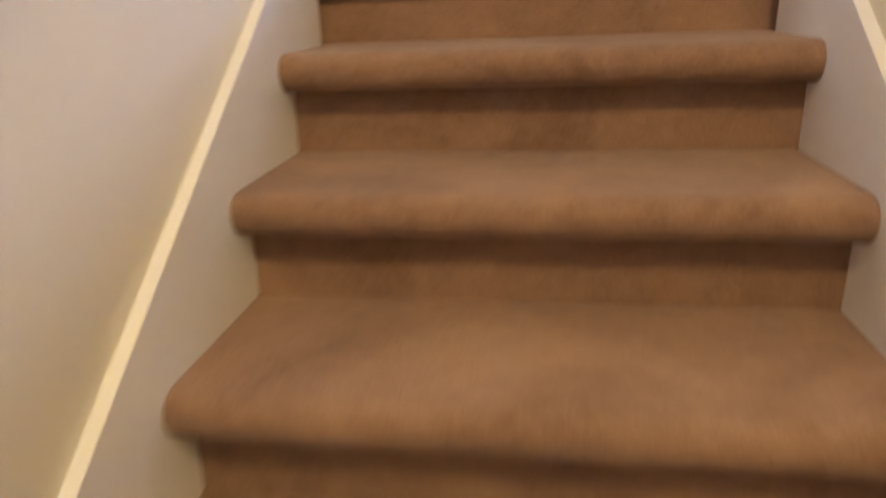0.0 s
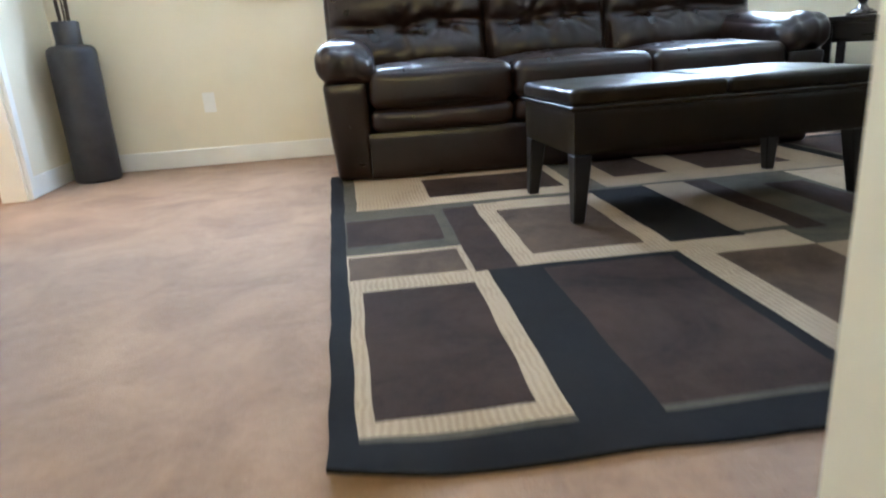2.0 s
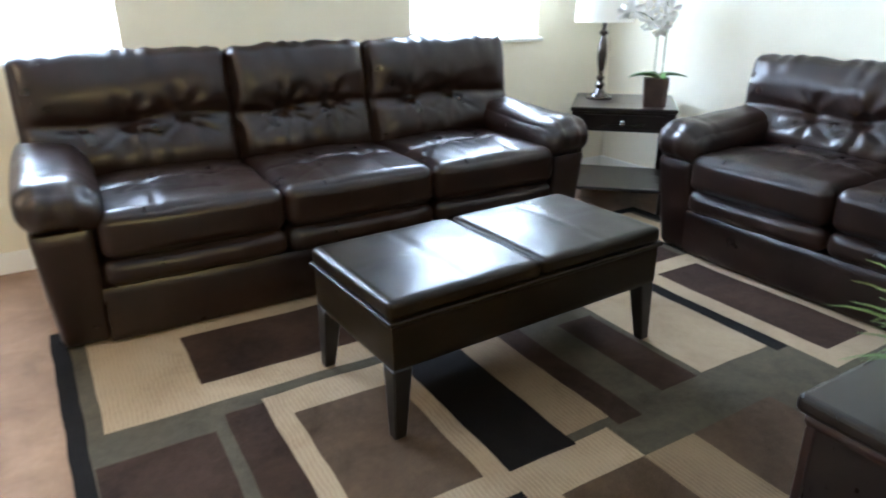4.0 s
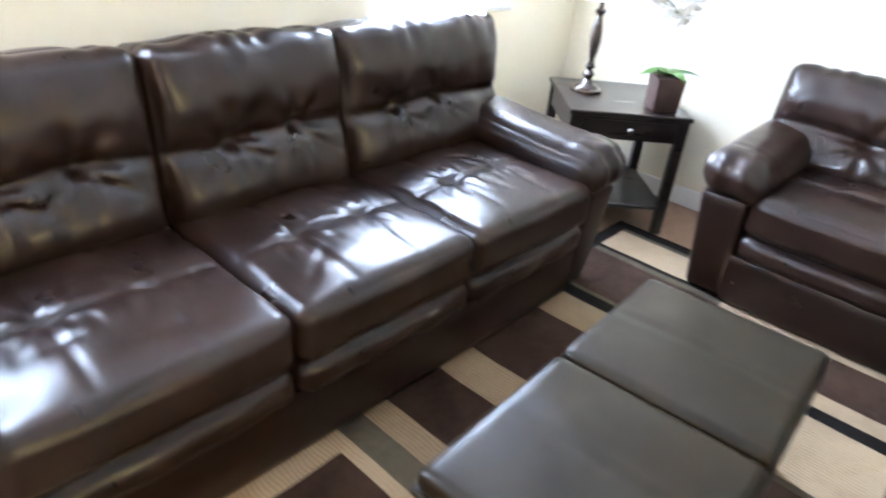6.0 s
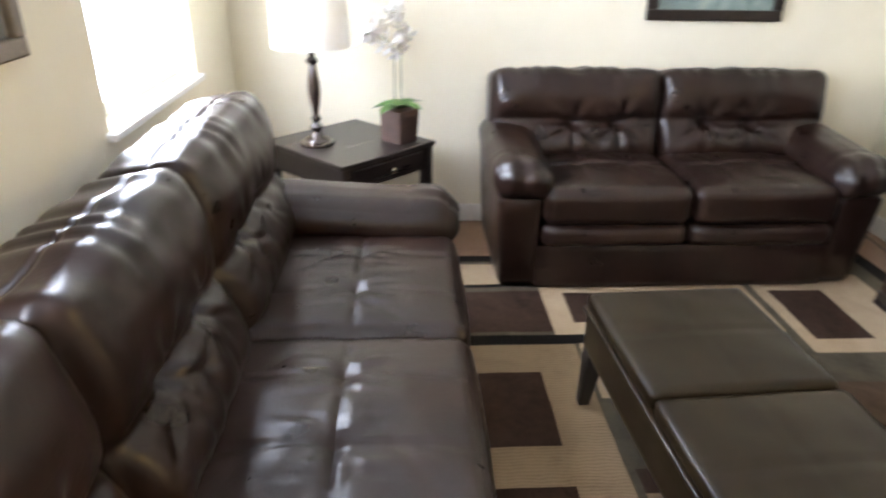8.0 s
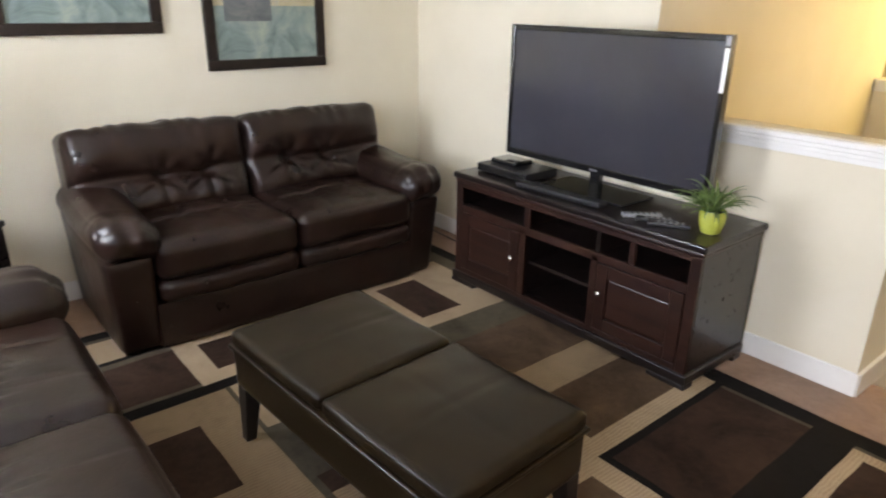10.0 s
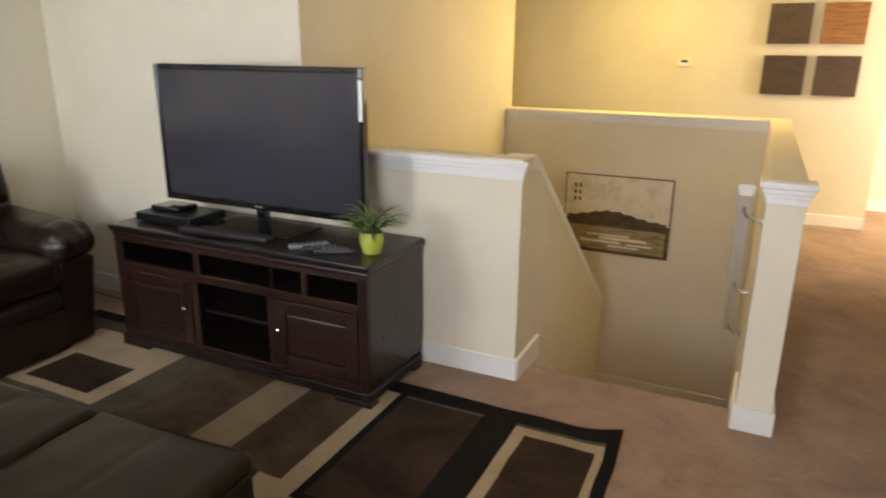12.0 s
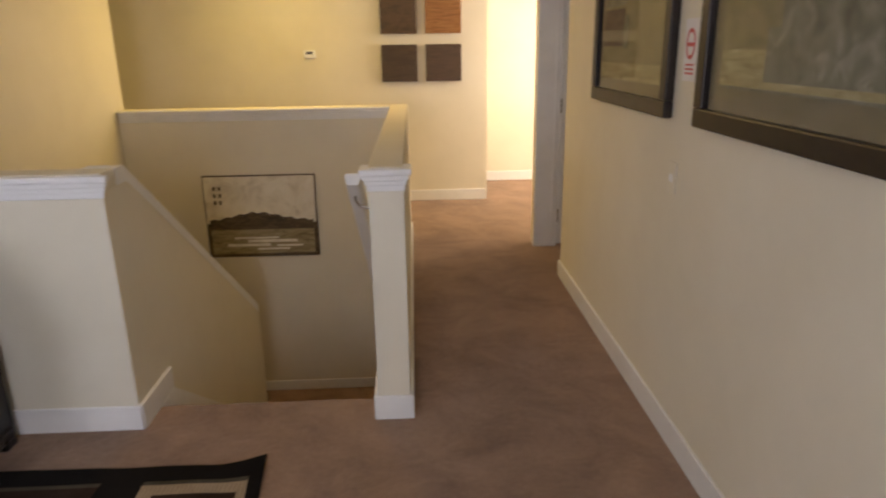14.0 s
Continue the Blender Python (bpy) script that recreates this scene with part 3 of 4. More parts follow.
def back_cushion(w, h, t, seed, tufts):
    """Loose back: a puffed head roll over a tufted fold and a lower lumbar roll. tufts: x of the pulled points."""
    def shape(u, p):
        x, z = p.x, p.z
        if u.y < -0.2:
            k = (-u.y - 0.2) / 0.8
            edge = 1 - abs(u.x) ** 8
            zc = -0.02 + 0.012 * math.sin(x * 9 + seed)
            fold = 0.026 * math.exp(-((z - zc) / 0.026) ** 2) * (0.3 + 0.7 * edge)
            for tx in tufts:
                dx, dz = x - tx, z - zc
                rad = math.hypot(dx, dz)
                fold += 0.030 * math.exp(-(rad / 0.035) ** 2)
                ang = math.atan2(dz, dx)
                fold += 0.006 * math.cos(ang * 7 + seed) * math.exp(-((rad - 0.075) / 0.05) ** 2)
                for sx in (-1, 1):
                    s = dz + 0.55 * (dx * sx) + 0.02
                    fold += 0.013 * math.exp(-(s / 0.011) ** 2 - ((dx * sx - 0.07) / 0.06) ** 2)
                fold += 0.007 * math.exp(-(dx / 0.012) ** 2) * math.exp(-((dz + 0.11) / 0.08) ** 2)
            upper = 0.046 * math.exp(-((z - h * 0.22) / (h * 0.24)) ** 2) * edge
            lower = 0.06 * math.exp(-((z + h * 0.32) / (h * 0.2)) ** 2) * edge
            fold += 0.004 * math.sin(x * 38 + 3 * math.sin(x * 11 + seed)) * math.exp(-((z + h * 0.22) / (h * 0.15)) ** 2)
            fold += 0.003 * math.sin(x * 47 + 2 * math.sin(x * 13 + seed)) * math.exp(-((z - h * 0.40) / (h * 0.1)) ** 2)
            p.y += (fold - upper - lower) * k
            p.y += 0.008 * noise.noise(Vector((x * 8 + seed * 5, z * 8, 1.0))) * k
        if u.z > 0.4:
            g = (u.z - 0.4) / 0.6
            p.z += (0.008 * noise.noise(Vector((x * 9 + seed * 7, p.y * 5, 2.0)))) * g
            p.z += 0.0045 * math.sin(x * 62 + 2.4 * math.sin(x * 17 + seed)) * (1 - abs(u.x) ** 6) * g
            p.z -= 0.006 * math.exp(-((p.y + t * 0.12) / 0.008) ** 2) * g
        return p
    return pad(w, t, h, 0.046, 54, (0.008, 0.012, 0.012), shape)


def arm_pad(w, d, h, seed):
    """Round bolster along the arm with a gathered, stitched front end."""
    def shape(u, p):
        f = 0.5 - u.y / 2          # 1 at the front
        side = seed - 3
        p.x *= 1 + 0.05 * math.sin(f * 3.1)
        p.z += 0.014 * math.exp(-((f - 0.9) / 0.14) ** 2) * (u.z > 0) + 0.035 * (1 - f) - 0.012 * f * f
        p.z -= 0.030 * f * max(0.0, -u.x * side)
        p.z -= 0.006 * math.exp(-((f - 0.80) / 0.012) ** 2) * (u.z > 0)
        p.z += 0.006 * noise.noise(Vector((p.x * 9, p.y * 6, seed)))
        if u.y < -0.6:
            g = (-u.y - 0.6) / 0.4
            p.y += 0.005 * math.sin(p.x * 70 + seed) * g
            p.z -= 0.004 * math.sin(p.x * 70 + seed) * g
        return p
    return pad(w, d, h, 0.076, 34, (0.006, 0.014, 0.010), shape)


def arm_panel(w, d, h, side):
    def shape(u, p):
        low = (1 - u.z) / 2
        if u.x * side > 0:
            p.x -= side * 0.028 * low
        if u.y < 0:
            p.y += 0.05 * low
        if u.z > 0:
            p.z += 0.07 * (1 + u.y) / 2 * u.z
        return p
    return pad(w, d, h, 0.028, 16, (0.006, 0.010, 0), shape)


def sofa(name, m, seats, seat_w, depth, label, back_y, back_top):
    root = holder(name, m, label, name)
    w = seats * seat_w
    aw = 0.205
    front = -0.5
    part("base", pad(w + 0.04, depth - 0.12, 0.225, 0.02, 10, (0, 0.008, 0)), LEATHER, root, smooth=True).location = (0, front + 0.05 + (depth - 0.12) / 2, 0.127)
    for k in range(seats):
        x = (k - (seats - 1) / 2) * seat_w
        part("front_band", pad(seat_w - 0.004, 0.12, 0.112, 0.045, 16, (0, 0.012, 0.004), lambda u, p: p + Vector((0, 0.003 * math.sin(p.x * 31) + 0.004 * noise.noise(p * 9), 0))), LEATHER, root, smooth=True).location = (x, front + 0.077, 0.291)
        part("seat_cushion", seat_cushion(seat_w - 0.004, 0.70, 0.175, k + seats), LEATHER, root, smooth=True).location = (x, front + 0.36, 0.432)
        lo = x - seat_w / 2 - (aw - 0.025 if k == 0 else 0)
        hi = x + seat_w / 2 + (aw - 0.025 if k == seats - 1 else 0)
        tufts = [x - (lo + hi) / 2 + s * seat_w * 0.17 for s in (-1, 1)]
        b = part("back_cushion", back_cushion(hi - lo - 0.002, back_top - 0.46, 0.24, k + 2 * seats, tufts), LEATHER, root, smooth=True)
        b.matrix_local = pose((lo + hi) / 2, back_y - 0.20, (back_top + 0.46) / 2 - 0.01, -10, 0, 0)
    part("back_shell", pad(w + 2 * aw - 0.09, 0.16, back_top - 0.13, 0.05, 12, (0, 0.01, 0.0)), LEATHER, root, smooth=True).location = (0, back_y - 0.08, (back_top - 0.13) / 2 + 0.05)
    for side in (-1, 1):
        xa = side * (w / 2 + aw / 2)
        arm = part("arm", arm_panel(aw, depth - 0.08, 0.462, side), LEATHER, root, smooth=True)
        arm.location = (xa, front + 0.03 + (depth - 0.08) / 2, 0.244)
        pd = part("arm_pad", arm_pad(aw + 0.055, depth - 0.125, 0.160, side + 3), LEATHER, arm, smooth=True)
        pd.location = (-side * 0.010, -0.05, 0.316)
    return root


sofa("sofa", pose(1.145, 3.165, 0.0), 3, 0.678, 1.0, "dark brown tufted leather three-seat sofa under two windows", 0.50, 1.005)
sofa("loveseat", pose(3.085, 1.568, 0.0, 0, 0, -90), 2, 0.68, 0.90, "dark brown tufted leather loveseat against the cream wall", 0.40, 0.92)

# ---- ottoman ----
ott = holder("ottoman", pose(1.287, 1.957, 0.0, 0, 0, 3.2), "dark brown leather storage ottoman with two lids on the rug", "ottoman")
OX, OY = 0.556, 0.273
part("body", pad(2 * OX - 0.02, 2 * OY - 0.02, 0.15, 0.012, 10, (0.003, 0.003, 0)), LEATHER_OTT, ott, smooth=True).location = (0, 0, 0.312)
part("rim", box(-OX, OX, -OY, OY, 0.382, 0.398, 0.006, 3), LEATHER_OTT, ott, "welted rim")


def lid_shape(u, p):
    if u.z > 0.2:
        p.z -= 0.007 * math.exp(-((p.x) / 0.007) ** 2) * (1 - abs(u.y) ** 8)
        p.z -= 0.004 * math.exp(-((p.y) / 0.006) ** 2) * (1 - abs(u.x) ** 8)
        p.z += 0.003 * noise.noise(Vector((p.x * 8, p.y * 8, 4)))
    return p


for side in (-1, 1):
    part("lid", pad(OX - 0.012, 2 * OY - 0.016, 0.058, 0.02, 34, (0.002, 0.002, 0.010), lid_shape), LEATHER_OTT, ott, smooth=True).location = (side * OX / 2, 0, 0.424)
    for sy in (-1, 1):
        leg = bmesh.new()
        a = [leg.verts.new((side * (OX - 0.045) + dx * 0.032, sy * (OY - 0.045) + dy * 0.032, 0.24)) for dx, dy in ((-1, -1), (1, -1), (1, 1), (-1, 1))]
        b = [leg.verts.new((side * (OX - 0.03) + dx * 0.019, sy * (OY - 0.03) + dy * 0.019, 0.011)) for dx, dy in ((-1, -1), (1, -1), (1, 1), (-1, 1))]
        leg.faces.new(a)
        leg.faces.new(list(reversed(b)))
        for i in range(4):
            leg.faces.new((a[i], b[i], b[(i + 1) % 4], a[(i + 1) % 4]))
        bmesh.ops.recalc_face_normals(leg, faces=leg.faces[:])
        bmesh.ops.bevel(leg, geom=leg.edges[:], offset=0.004, segments=1, affect="EDGES")
        part("leg", leg, LEG, ott, "tapered dark wooden leg")

# ---- rug ----
PILE = {
    "black": carpet("rug_black", (0.0042, 0.0031, 0.0026), (0.0090, 0.0068, 0.0058), 0.4, 0.0),
    "cream": carpet("rug_cream", (0.220, 0.153, 0.090), (0.350, 0.256, 0.160), 0.6, 0.05, 0.22),
    "brown": carpet("rug_brown", (0.015, 0.0074, 0.0046), (0.052, 0.0282, 0.0182), 0.7, 0.0),
    "taupe": carpet("rug_taupe", (0.040, 0.024, 0.0138), (0.104, 0.066, 0.040), 0.7, 0.0),
    "olive": carpet("rug_olive", (0.039, 0.032, 0.0205), (0.097, 0.080, 0.0535), 0.7, 0.0),
    "tan": carpet("rug_tan", (0.15, 0.10, 0.057), (0.245, 0.172, 0.10), 0.6, 0.05, 0.25),
}
RX0, RX1, RY0, RY1 = -0.01, 3.0, 0.438, 2.93
BLOCKS = [("black", RX0, RX1, RY0, RY1), ("olive", 0.035, 2.93, 0.525, 2.86), ("cream", 0.035, 0.40, 0.545, 1.31), ("brown", 0.065, 0.345, 0.60, 1.23),
          ("cream", 0.035, 0.385, 1.29, 1.57), ("taupe", 0.04, 0.34, 1.33, 1.54), ("brown", 0.04, 0.32, 1.66, 1.985),
          ("cream", 0.075, 0.96, 2.14, 2.80), ("brown", 0.335, 0.91, 2.27, 2.645), ("brown", 0.36, 0.483, 1.31, 2.06), ("black", 0.395, 0.545, 0.525, 1.31),
          ("brown", 0.545, 0.91, 0.545, 1.28), ("black", 0.545, 0.945, 1.28, 1.315), ("black", 0.91, 0.945, 0.525, 1.315), ("cream", 0.483, 0.965, 1.315, 2.085),
          ("taupe", 0.55, 0.894, 1.41, 1.955), ("cream", 0.945, 1.33, 1.25, 1.40), ("cream", 0.945, 1.03, 0.525, 1.38), ("taupe", 1.03, 1.325, 0.58, 1.25),
          ("black", 0.965, 1.20, 1.39, 2.13), ("tan", 1.20, 1.37, 1.435, 2.14), ("brown", 1.37, 1.47, 1.39, 2.14), ("olive", 1.47, 1.62, 1.25, 2.14),
          ("brown", 1.62, 1.79, 1.45, 1.98), ("tan", 1.325, 1.525, 0.525, 1.25), ("taupe", 1.525, 1.89, 0.58, 1.25), ("cream", 2.08, 2.75, 0.62, 1.20),
          ("brown", 2.18, 2.60, 0.885, 1.14), ("cream", 1.82, 2.18, 1.46, 2.15), ("tan", 1.06, 2.17, 2.17, 2.86), ("brown", 1.58, 1.985, 2.345, 2.86),
          ("brown", 1.16, 1.405, 2.345, 2.86), ("black", 2.175, 2.245, 1.42, 2.86), ("cream", 2.245, 2.66, 1.24, 2.235), ("brown", 2.335, 2.60, 1.33, 2.13),
          ("brown", 2.27, 2.62, 2.235, 2.86), ("black", 2.66, 2.69, 1.22, 2.86), ("cream", 2.69, 2.90, 1.22, 2.86), ("brown", 2.74, 2.86, 1.35, 2.1)]


def rug():
    xs = sorted({round(b[i], 4) for b in BLOCKS for i in (1, 2)})
    ys = sorted({round(b[i], 4) for b in BLOCKS for i in (3, 4)})

    def fill(v):
        out = [v[0]]
        for a, b in zip(v, v[1:]):
            n = max(1, math.ceil((b - a) / 0.03))
            out += [a + (b - a) * (i + 1) / n for i in range(n)]
        return out
    xs, ys = fill(xs), fill(ys)
    kinds = list(PILE)
    bm = bmesh.new()

    def lift(x, y):
        d = math.hypot(max(0, x - RX0), max(0, y - RY0))
        z = 0.010 + 0.035 * max(0, 1 - d / 0.19) ** 1.6
        return z + 0.0025 * noise.noise(Vector((x * 4, y * 4, 0)))

    grid = [[bm.verts.new((x - 0.034 * (y - RY0) * max(0.0, 1 - (x - RX0) / 0.3) + 0.005 * noise.noise(Vector((x * 6, y * 7, 5))), y + 0.006 * noise.noise(Vector((x * 6, y * 6, 9))) - (0.03 * math.sin((x - RX0) * 1.1) ** 2 if y < RY0 + 0.01 else 0) * 0.4, lift(x, y))) for y in ys] for x in xs]
    for i in range(len(xs) - 1):
        for j in range(len(ys) - 1):
            f = bm.faces.new((grid[i][j], grid[i + 1][j], grid[i + 1][j + 1], grid[i][j + 1]))
            cx, cy = (xs[i] + xs[i + 1]) / 2, (ys[j] + ys[j + 1]) / 2
            kind = [b[0] for b in BLOCKS if b[1] <= cx <= b[2] and b[3] <= cy <= b[4]][-1]
            f.material_index = kinds.index(kind)
    rim = [e for e in bm.edges if e.is_boundary]
    made = bmesh.ops.extrude_edge_only(bm, edges=rim)
    for v in made["geom"]:
        if isinstance(v, bmesh.types.BMVert):
            v.co.z -= 0.0085
    bmesh.ops.recalc_face_normals(bm, faces=bm.faces[:])
    return tagged(part("area_rug", bm, [PILE[k] for k in kinds], smooth=True), "black, brown and cream block-pattern area rug with a curled corner", "rug")


rug()

# ---- television stand ----
st = holder("tv_stand", pose(1.735, 0.205, 0.0), "dark cherry wooden television stand with open shelves and doors", "tv stand")
SW, SD, SH = 0.742, 0.485, 0.645
for x0, x1, nm in ((-SW + 0.012, -SW + 0.037, "side_panel"), (SW - 0.037, SW - 0.012, "side_panel"), (-0.235, -0.215, "divider"), (0.215, 0.235, "divider")):
    part(nm, box(x0, x1, 0.02, SD - 0.021, 0.07, SH - 0.036), ESPRESSO, st, "espresso wood")
for x0, x1 in ((-SW + 0.037, -0.235), (-0.215, 0.215), (0.235, SW - 0.037)):
    for z0, z1 in ((0.07, 0.095), (0.44, 0.46)):
        part("shelf", box(x0, x1, 0.02, SD - 0.03, z0, z1), ESPRESSO, st)
part("shelf", box(-0.215, 0.215, 0.02, SD - 0.05, 0.26, 0.275), ESPRESSO, st)
part("back_panel", box(-SW + 0.012, SW - 0.012, 0.006, 0.018, 0.07, SH - 0.04), ESPRESSO, st)
part("top", box(-SW - 0.005, SW + 0.005, 0.0, SD + 0.012, SH - 0.033, SH, 0.010, 3), ESPRESSO, st, "polished espresso top")
part("crown", box(-SW + 0.004, SW - 0.004, 0.01, SD, SH - 0.055, SH - 0.034, 0.008, 2), CHERRY, st)
ff = bmesh.new()
F0, F1 = SD - 0.02, SD - 0.002
for x0, x1, z0, z1 in ((-SW + 0.012, -SW + 0.06, 0.07, 0.59), (SW - 0.06, SW - 0.012, 0.07, 0.59), (-0.245, -0.205, 0.095, 0.45), (0.205, 0.245, 0.095, 0.45),
                       (-SW + 0.06, SW - 0.06, 0.425, 0.465), (-SW + 0.06, SW - 0.06, 0.565, 0.59), (-SW + 0.06, SW - 0.06, 0.07, 0.10), (-0.43, -0.40, 0.465, 0.565), (0.18, 0.21, 0.465, 0.565)):
    box(x0, x1, F0, F1, z0, z1, 0.003, 1, ff)
part("face_frame", ff, CHERRY, st)
pl = bmesh.new()
box(-SW - 0.002, SW + 0.002, 0.02, SD + 0.010, 0.028, 0.075, 0.008, 2, pl)
for sx in (-1, 1):
    box(sx * (SW - 0.09) - 0.092, sx * (SW - 0.09) + 0.092, SD - 0.06, SD + 0.012, 0.0, 0.03, 0.006, 2, pl)
    box(sx * (SW - 0.09) - 0.09, sx * (SW - 0.09) + 0.09, 0.02, 0.09, 0.0, 0.03, 0.006, 2, pl)
part("plinth", pl, ESPRESSO, st, "bracket-footed plinth")
for sx in (-1, 1):
    x0, x1 = sorted((sx * 0.247, sx * (SW - 0.062)))
    dr = bmesh.new()
    for a0, a1, q0, q1 in ((x0, x0 + 0.06, 0.102, 0.423), (x1 - 0.06, x1, 0.102, 0.423), (x0 + 0.06, x1 - 0.06, 0.102, 0.165), (x0 + 0.06, x1 - 0.06, 0.36, 0.423)):
        box(a0, a1, SD - 0.018, SD + 0.003, q0, q1, 0.003, 1, dr)
    d = part("door", dr, CHERRY, st)
    part("panel", box(x0 + 0.06, x1 - 0.06, SD - 0.016, SD - 0.004, 0.165, 0.36, 0.010, 2), CHERRY, d)
    part("knob", moved(lathe([(0.005, 0), (0.005, 0.012), (0.012, 0.016), (0.013, 0.022), (0.007, 0.027)], 16), pose(sx * 0.275, SD + 0.003, 0.285, -90, 0, 0)), CHROME, d, "nickel knob")

# ---- television and what stands round it ----
SCREEN = surface("plasma_glass", (0.036, 0.035, 0.043), (0.042, 0.041, 0.050), 0.12, scale=2, fine=30, bump=0.0, fine_mix=0.1, coat=0.5)
GLOSS = surface("gloss_black", (0.006, 0.006, 0.007), (0.010, 0.010, 0.011), 0.10, scale=4, fine=50, bump=0.0, coat=0.6)
GREY = surface("grey_plastic", (0.20, 0.20, 0.20), (0.27, 0.27, 0.27), 0.45, scale=8, fine=150)
tv = holder("television", pose(1.752, 0.40, 0.646), "large black flat-screen television, switched off, on the stand", "television")
TW, T0, T1 = 0.592, 0.094, 0.756
bz = bmesh.new()
for x0, x1, z0, z1 in ((-TW, -TW + 0.022, T0, T1), (TW - 0.022, TW, T0, T1), (-TW + 0.022, TW - 0.022, T0, T0 + 0.034), (-TW + 0.022, TW - 0.022, T1 - 0.026, T1)):
    box(x0, x1, 0.0, 0.042, z0, z1, 0.004, 2, bz)
part("bezel", bz, GLOSS, tv)
part("screen", box(-TW + 0.02, TW - 0.02, 0.006, 0.034, T0 + 0.03, T1 - 0.022), SCREEN, tv, "dark grey glossy screen")
part("back_cover", box(-TW + 0.03, TW - 0.03, -0.03, 0.004, T0 + 0.03, T1 - 0.03, 0.02, 2), BLACK, tv)
part("neck", box(-0.03, 0.03, -0.01, 0.03, 0.009, T0 + 0.01, 0.008, 2), GLOSS, tv)
part("base_plate", box(-0.25, 0.25, -0.11, 0.14, 0.0, 0.010, 0.004, 3), GLOSS, tv)
part("badge", box(-0.022, 0.022, 0.042, 0.0435, T0 + 0.012, T0 + 0.02), GREY, tv, "small grey maker's mark")
part("sticker", box(-TW + 0.002, -TW + 0.020, 0.042, 0.0432, T1 - 0.22, T1 - 0.05), WHITE, tv, "white label strip")
part("sticker", box(-TW + 0.002, -TW + 0.020, 0.042, 0.0432, T1 - 0.042, T1 - 0.006), GREY, tv, "silver energy label")

bx = holder("cable_box", pose(2.24, 0.47, 0.646), "black set-top box on the television stand", "set-top box")
part("case", box(-0.19, 0.17, -0.12, 0.12, 0.004, 0.046, 0.005), BLACK, bx)
part("front_panel", box(-0.185, 0.165, 0.12, 0.124, 0.008, 0.042, 0.001), GLOSS, bx)
ro = holder("router", pose(2.28, 0.46, 0.692), "small black box lying on the set-top box", "router")
part("case", box(-0.09, 0.09, -0.07, 0.07, 0, 0.026, 0.008), GLOSS, ro)
sb = tagged(part("sound_bar", box(-0.25, 0.25, -0.035, 0.035, 0, 0.028, 0.010, 3), BLACK), "low black sensor bar before the television", "sound bar")
sb.matrix_world = pose(1.80, 0.62, 0.646, 0, 0, 3)


def remote(m, mat, label):
    r = tagged(part("remote_control", box(-0.022, 0.022, -0.085, 0.085, 0, 0.018, 0.006, 2), mat), label, "remote control")
    r.matrix_world = m
    for i in range(5):
        for j in range(3):
            part("button", box(-0.015 + j * 0.011, -0.007 + j * 0.011, -0.06 + i * 0.024, -0.048 + i * 0.024, 0.018, 0.020), GREY if mat is BLACK else BLACK, r)
    return r


remote(pose(1.37, 0.575, 0.646, 0, 0, -40), GREY, "grey remote control on the television stand")
remote(pose(1.29, 0.585, 0.646, 0, 0, -55), BLACK, "black remote control on the television stand")
remote(pose(1.22, 0.60, 0.646, 0, 0, -60), BLACK, "black remote control beside the plant")

LEAF = surface("spider_leaf", (0.07, 0.13, 0.03), (0.16, 0.24, 0.07), 0.5, scale=30, fine=200)
LIME = surface("lime_glaze", (0.36, 0.40, 0.055), (0.45, 0.48, 0.09), 0.25, scale=10, fine=90, coat=0.4)
SOIL = surface("potting_soil", (0.03, 0.02, 0.012), (0.06, 0.04, 0.025), 0.95, scale=40, fine=200, bump=0.8, depth=0.005)


def strap_leaf(base, ang, reach, rise, width, n=7, droop=1.0):
    """A thin arching leaf with a centre fold."""
    bm = bmesh.new()
    rows = []
    for i in range(n + 1):
        s = i / n
        r = reach * s
        z = rise * (2.2 * s - 1.7 * droop * s * s)
        wd = width * (1 - s ** 2.5) * (0.5 + 0.5 * min(1, s * 4)) + 0.0006
        c, sn = math.cos(ang), math.sin(ang)
        p = Vector(base) + Vector((c * r, sn * r, z))
        side = Vector((-sn, c, 0))
        rows.append([bm.verts.new(p + side * wd + Vector((0, 0, wd * 0.5))), bm.verts.new(p), bm.verts.new(p - side * wd + Vector((0, 0, wd * 0.5)))])
    for a, b in zip(rows, rows[1:]):
        bm.faces.new((a[0], a[1], b[1], b[0]))
        bm.faces.new((a[1], a[2], b[2], b[1]))
    return bm


pot = holder("potted_plant", pose(1.075, 0.53, 0.646), "spider plant in a lime green glazed pot", "plant")
part("pot", lathe([(0.032, 0), (0.04, 0.005), (0.052, 0.05), (0.053, 0.085), (0.05, 0.095), (0.046, 0.095), (0.044, 0.08)], 28), LIME, pot, "lime green glazed pot", smooth=True)
part("soil", lathe([(0.044, 0.075), (0.044, 0.084)], 20), SOIL, pot)
rn = random.Random(4)
lv = bmesh.new()
for i in range(80):
    merge(lv, strap_leaf((rn.uniform(-0.02, 0.02), rn.uniform(-0.02, 0.02), 0.08), rn.uniform(0, 6.28), rn.uniform(0.08, 0.19), rn.uniform(0.03, 0.13), rn.uniform(0.004, 0.008), droop=rn.uniform(0.6, 1.3)))
part("leaves", lv, LEAF, pot, "thin green arching leaves")

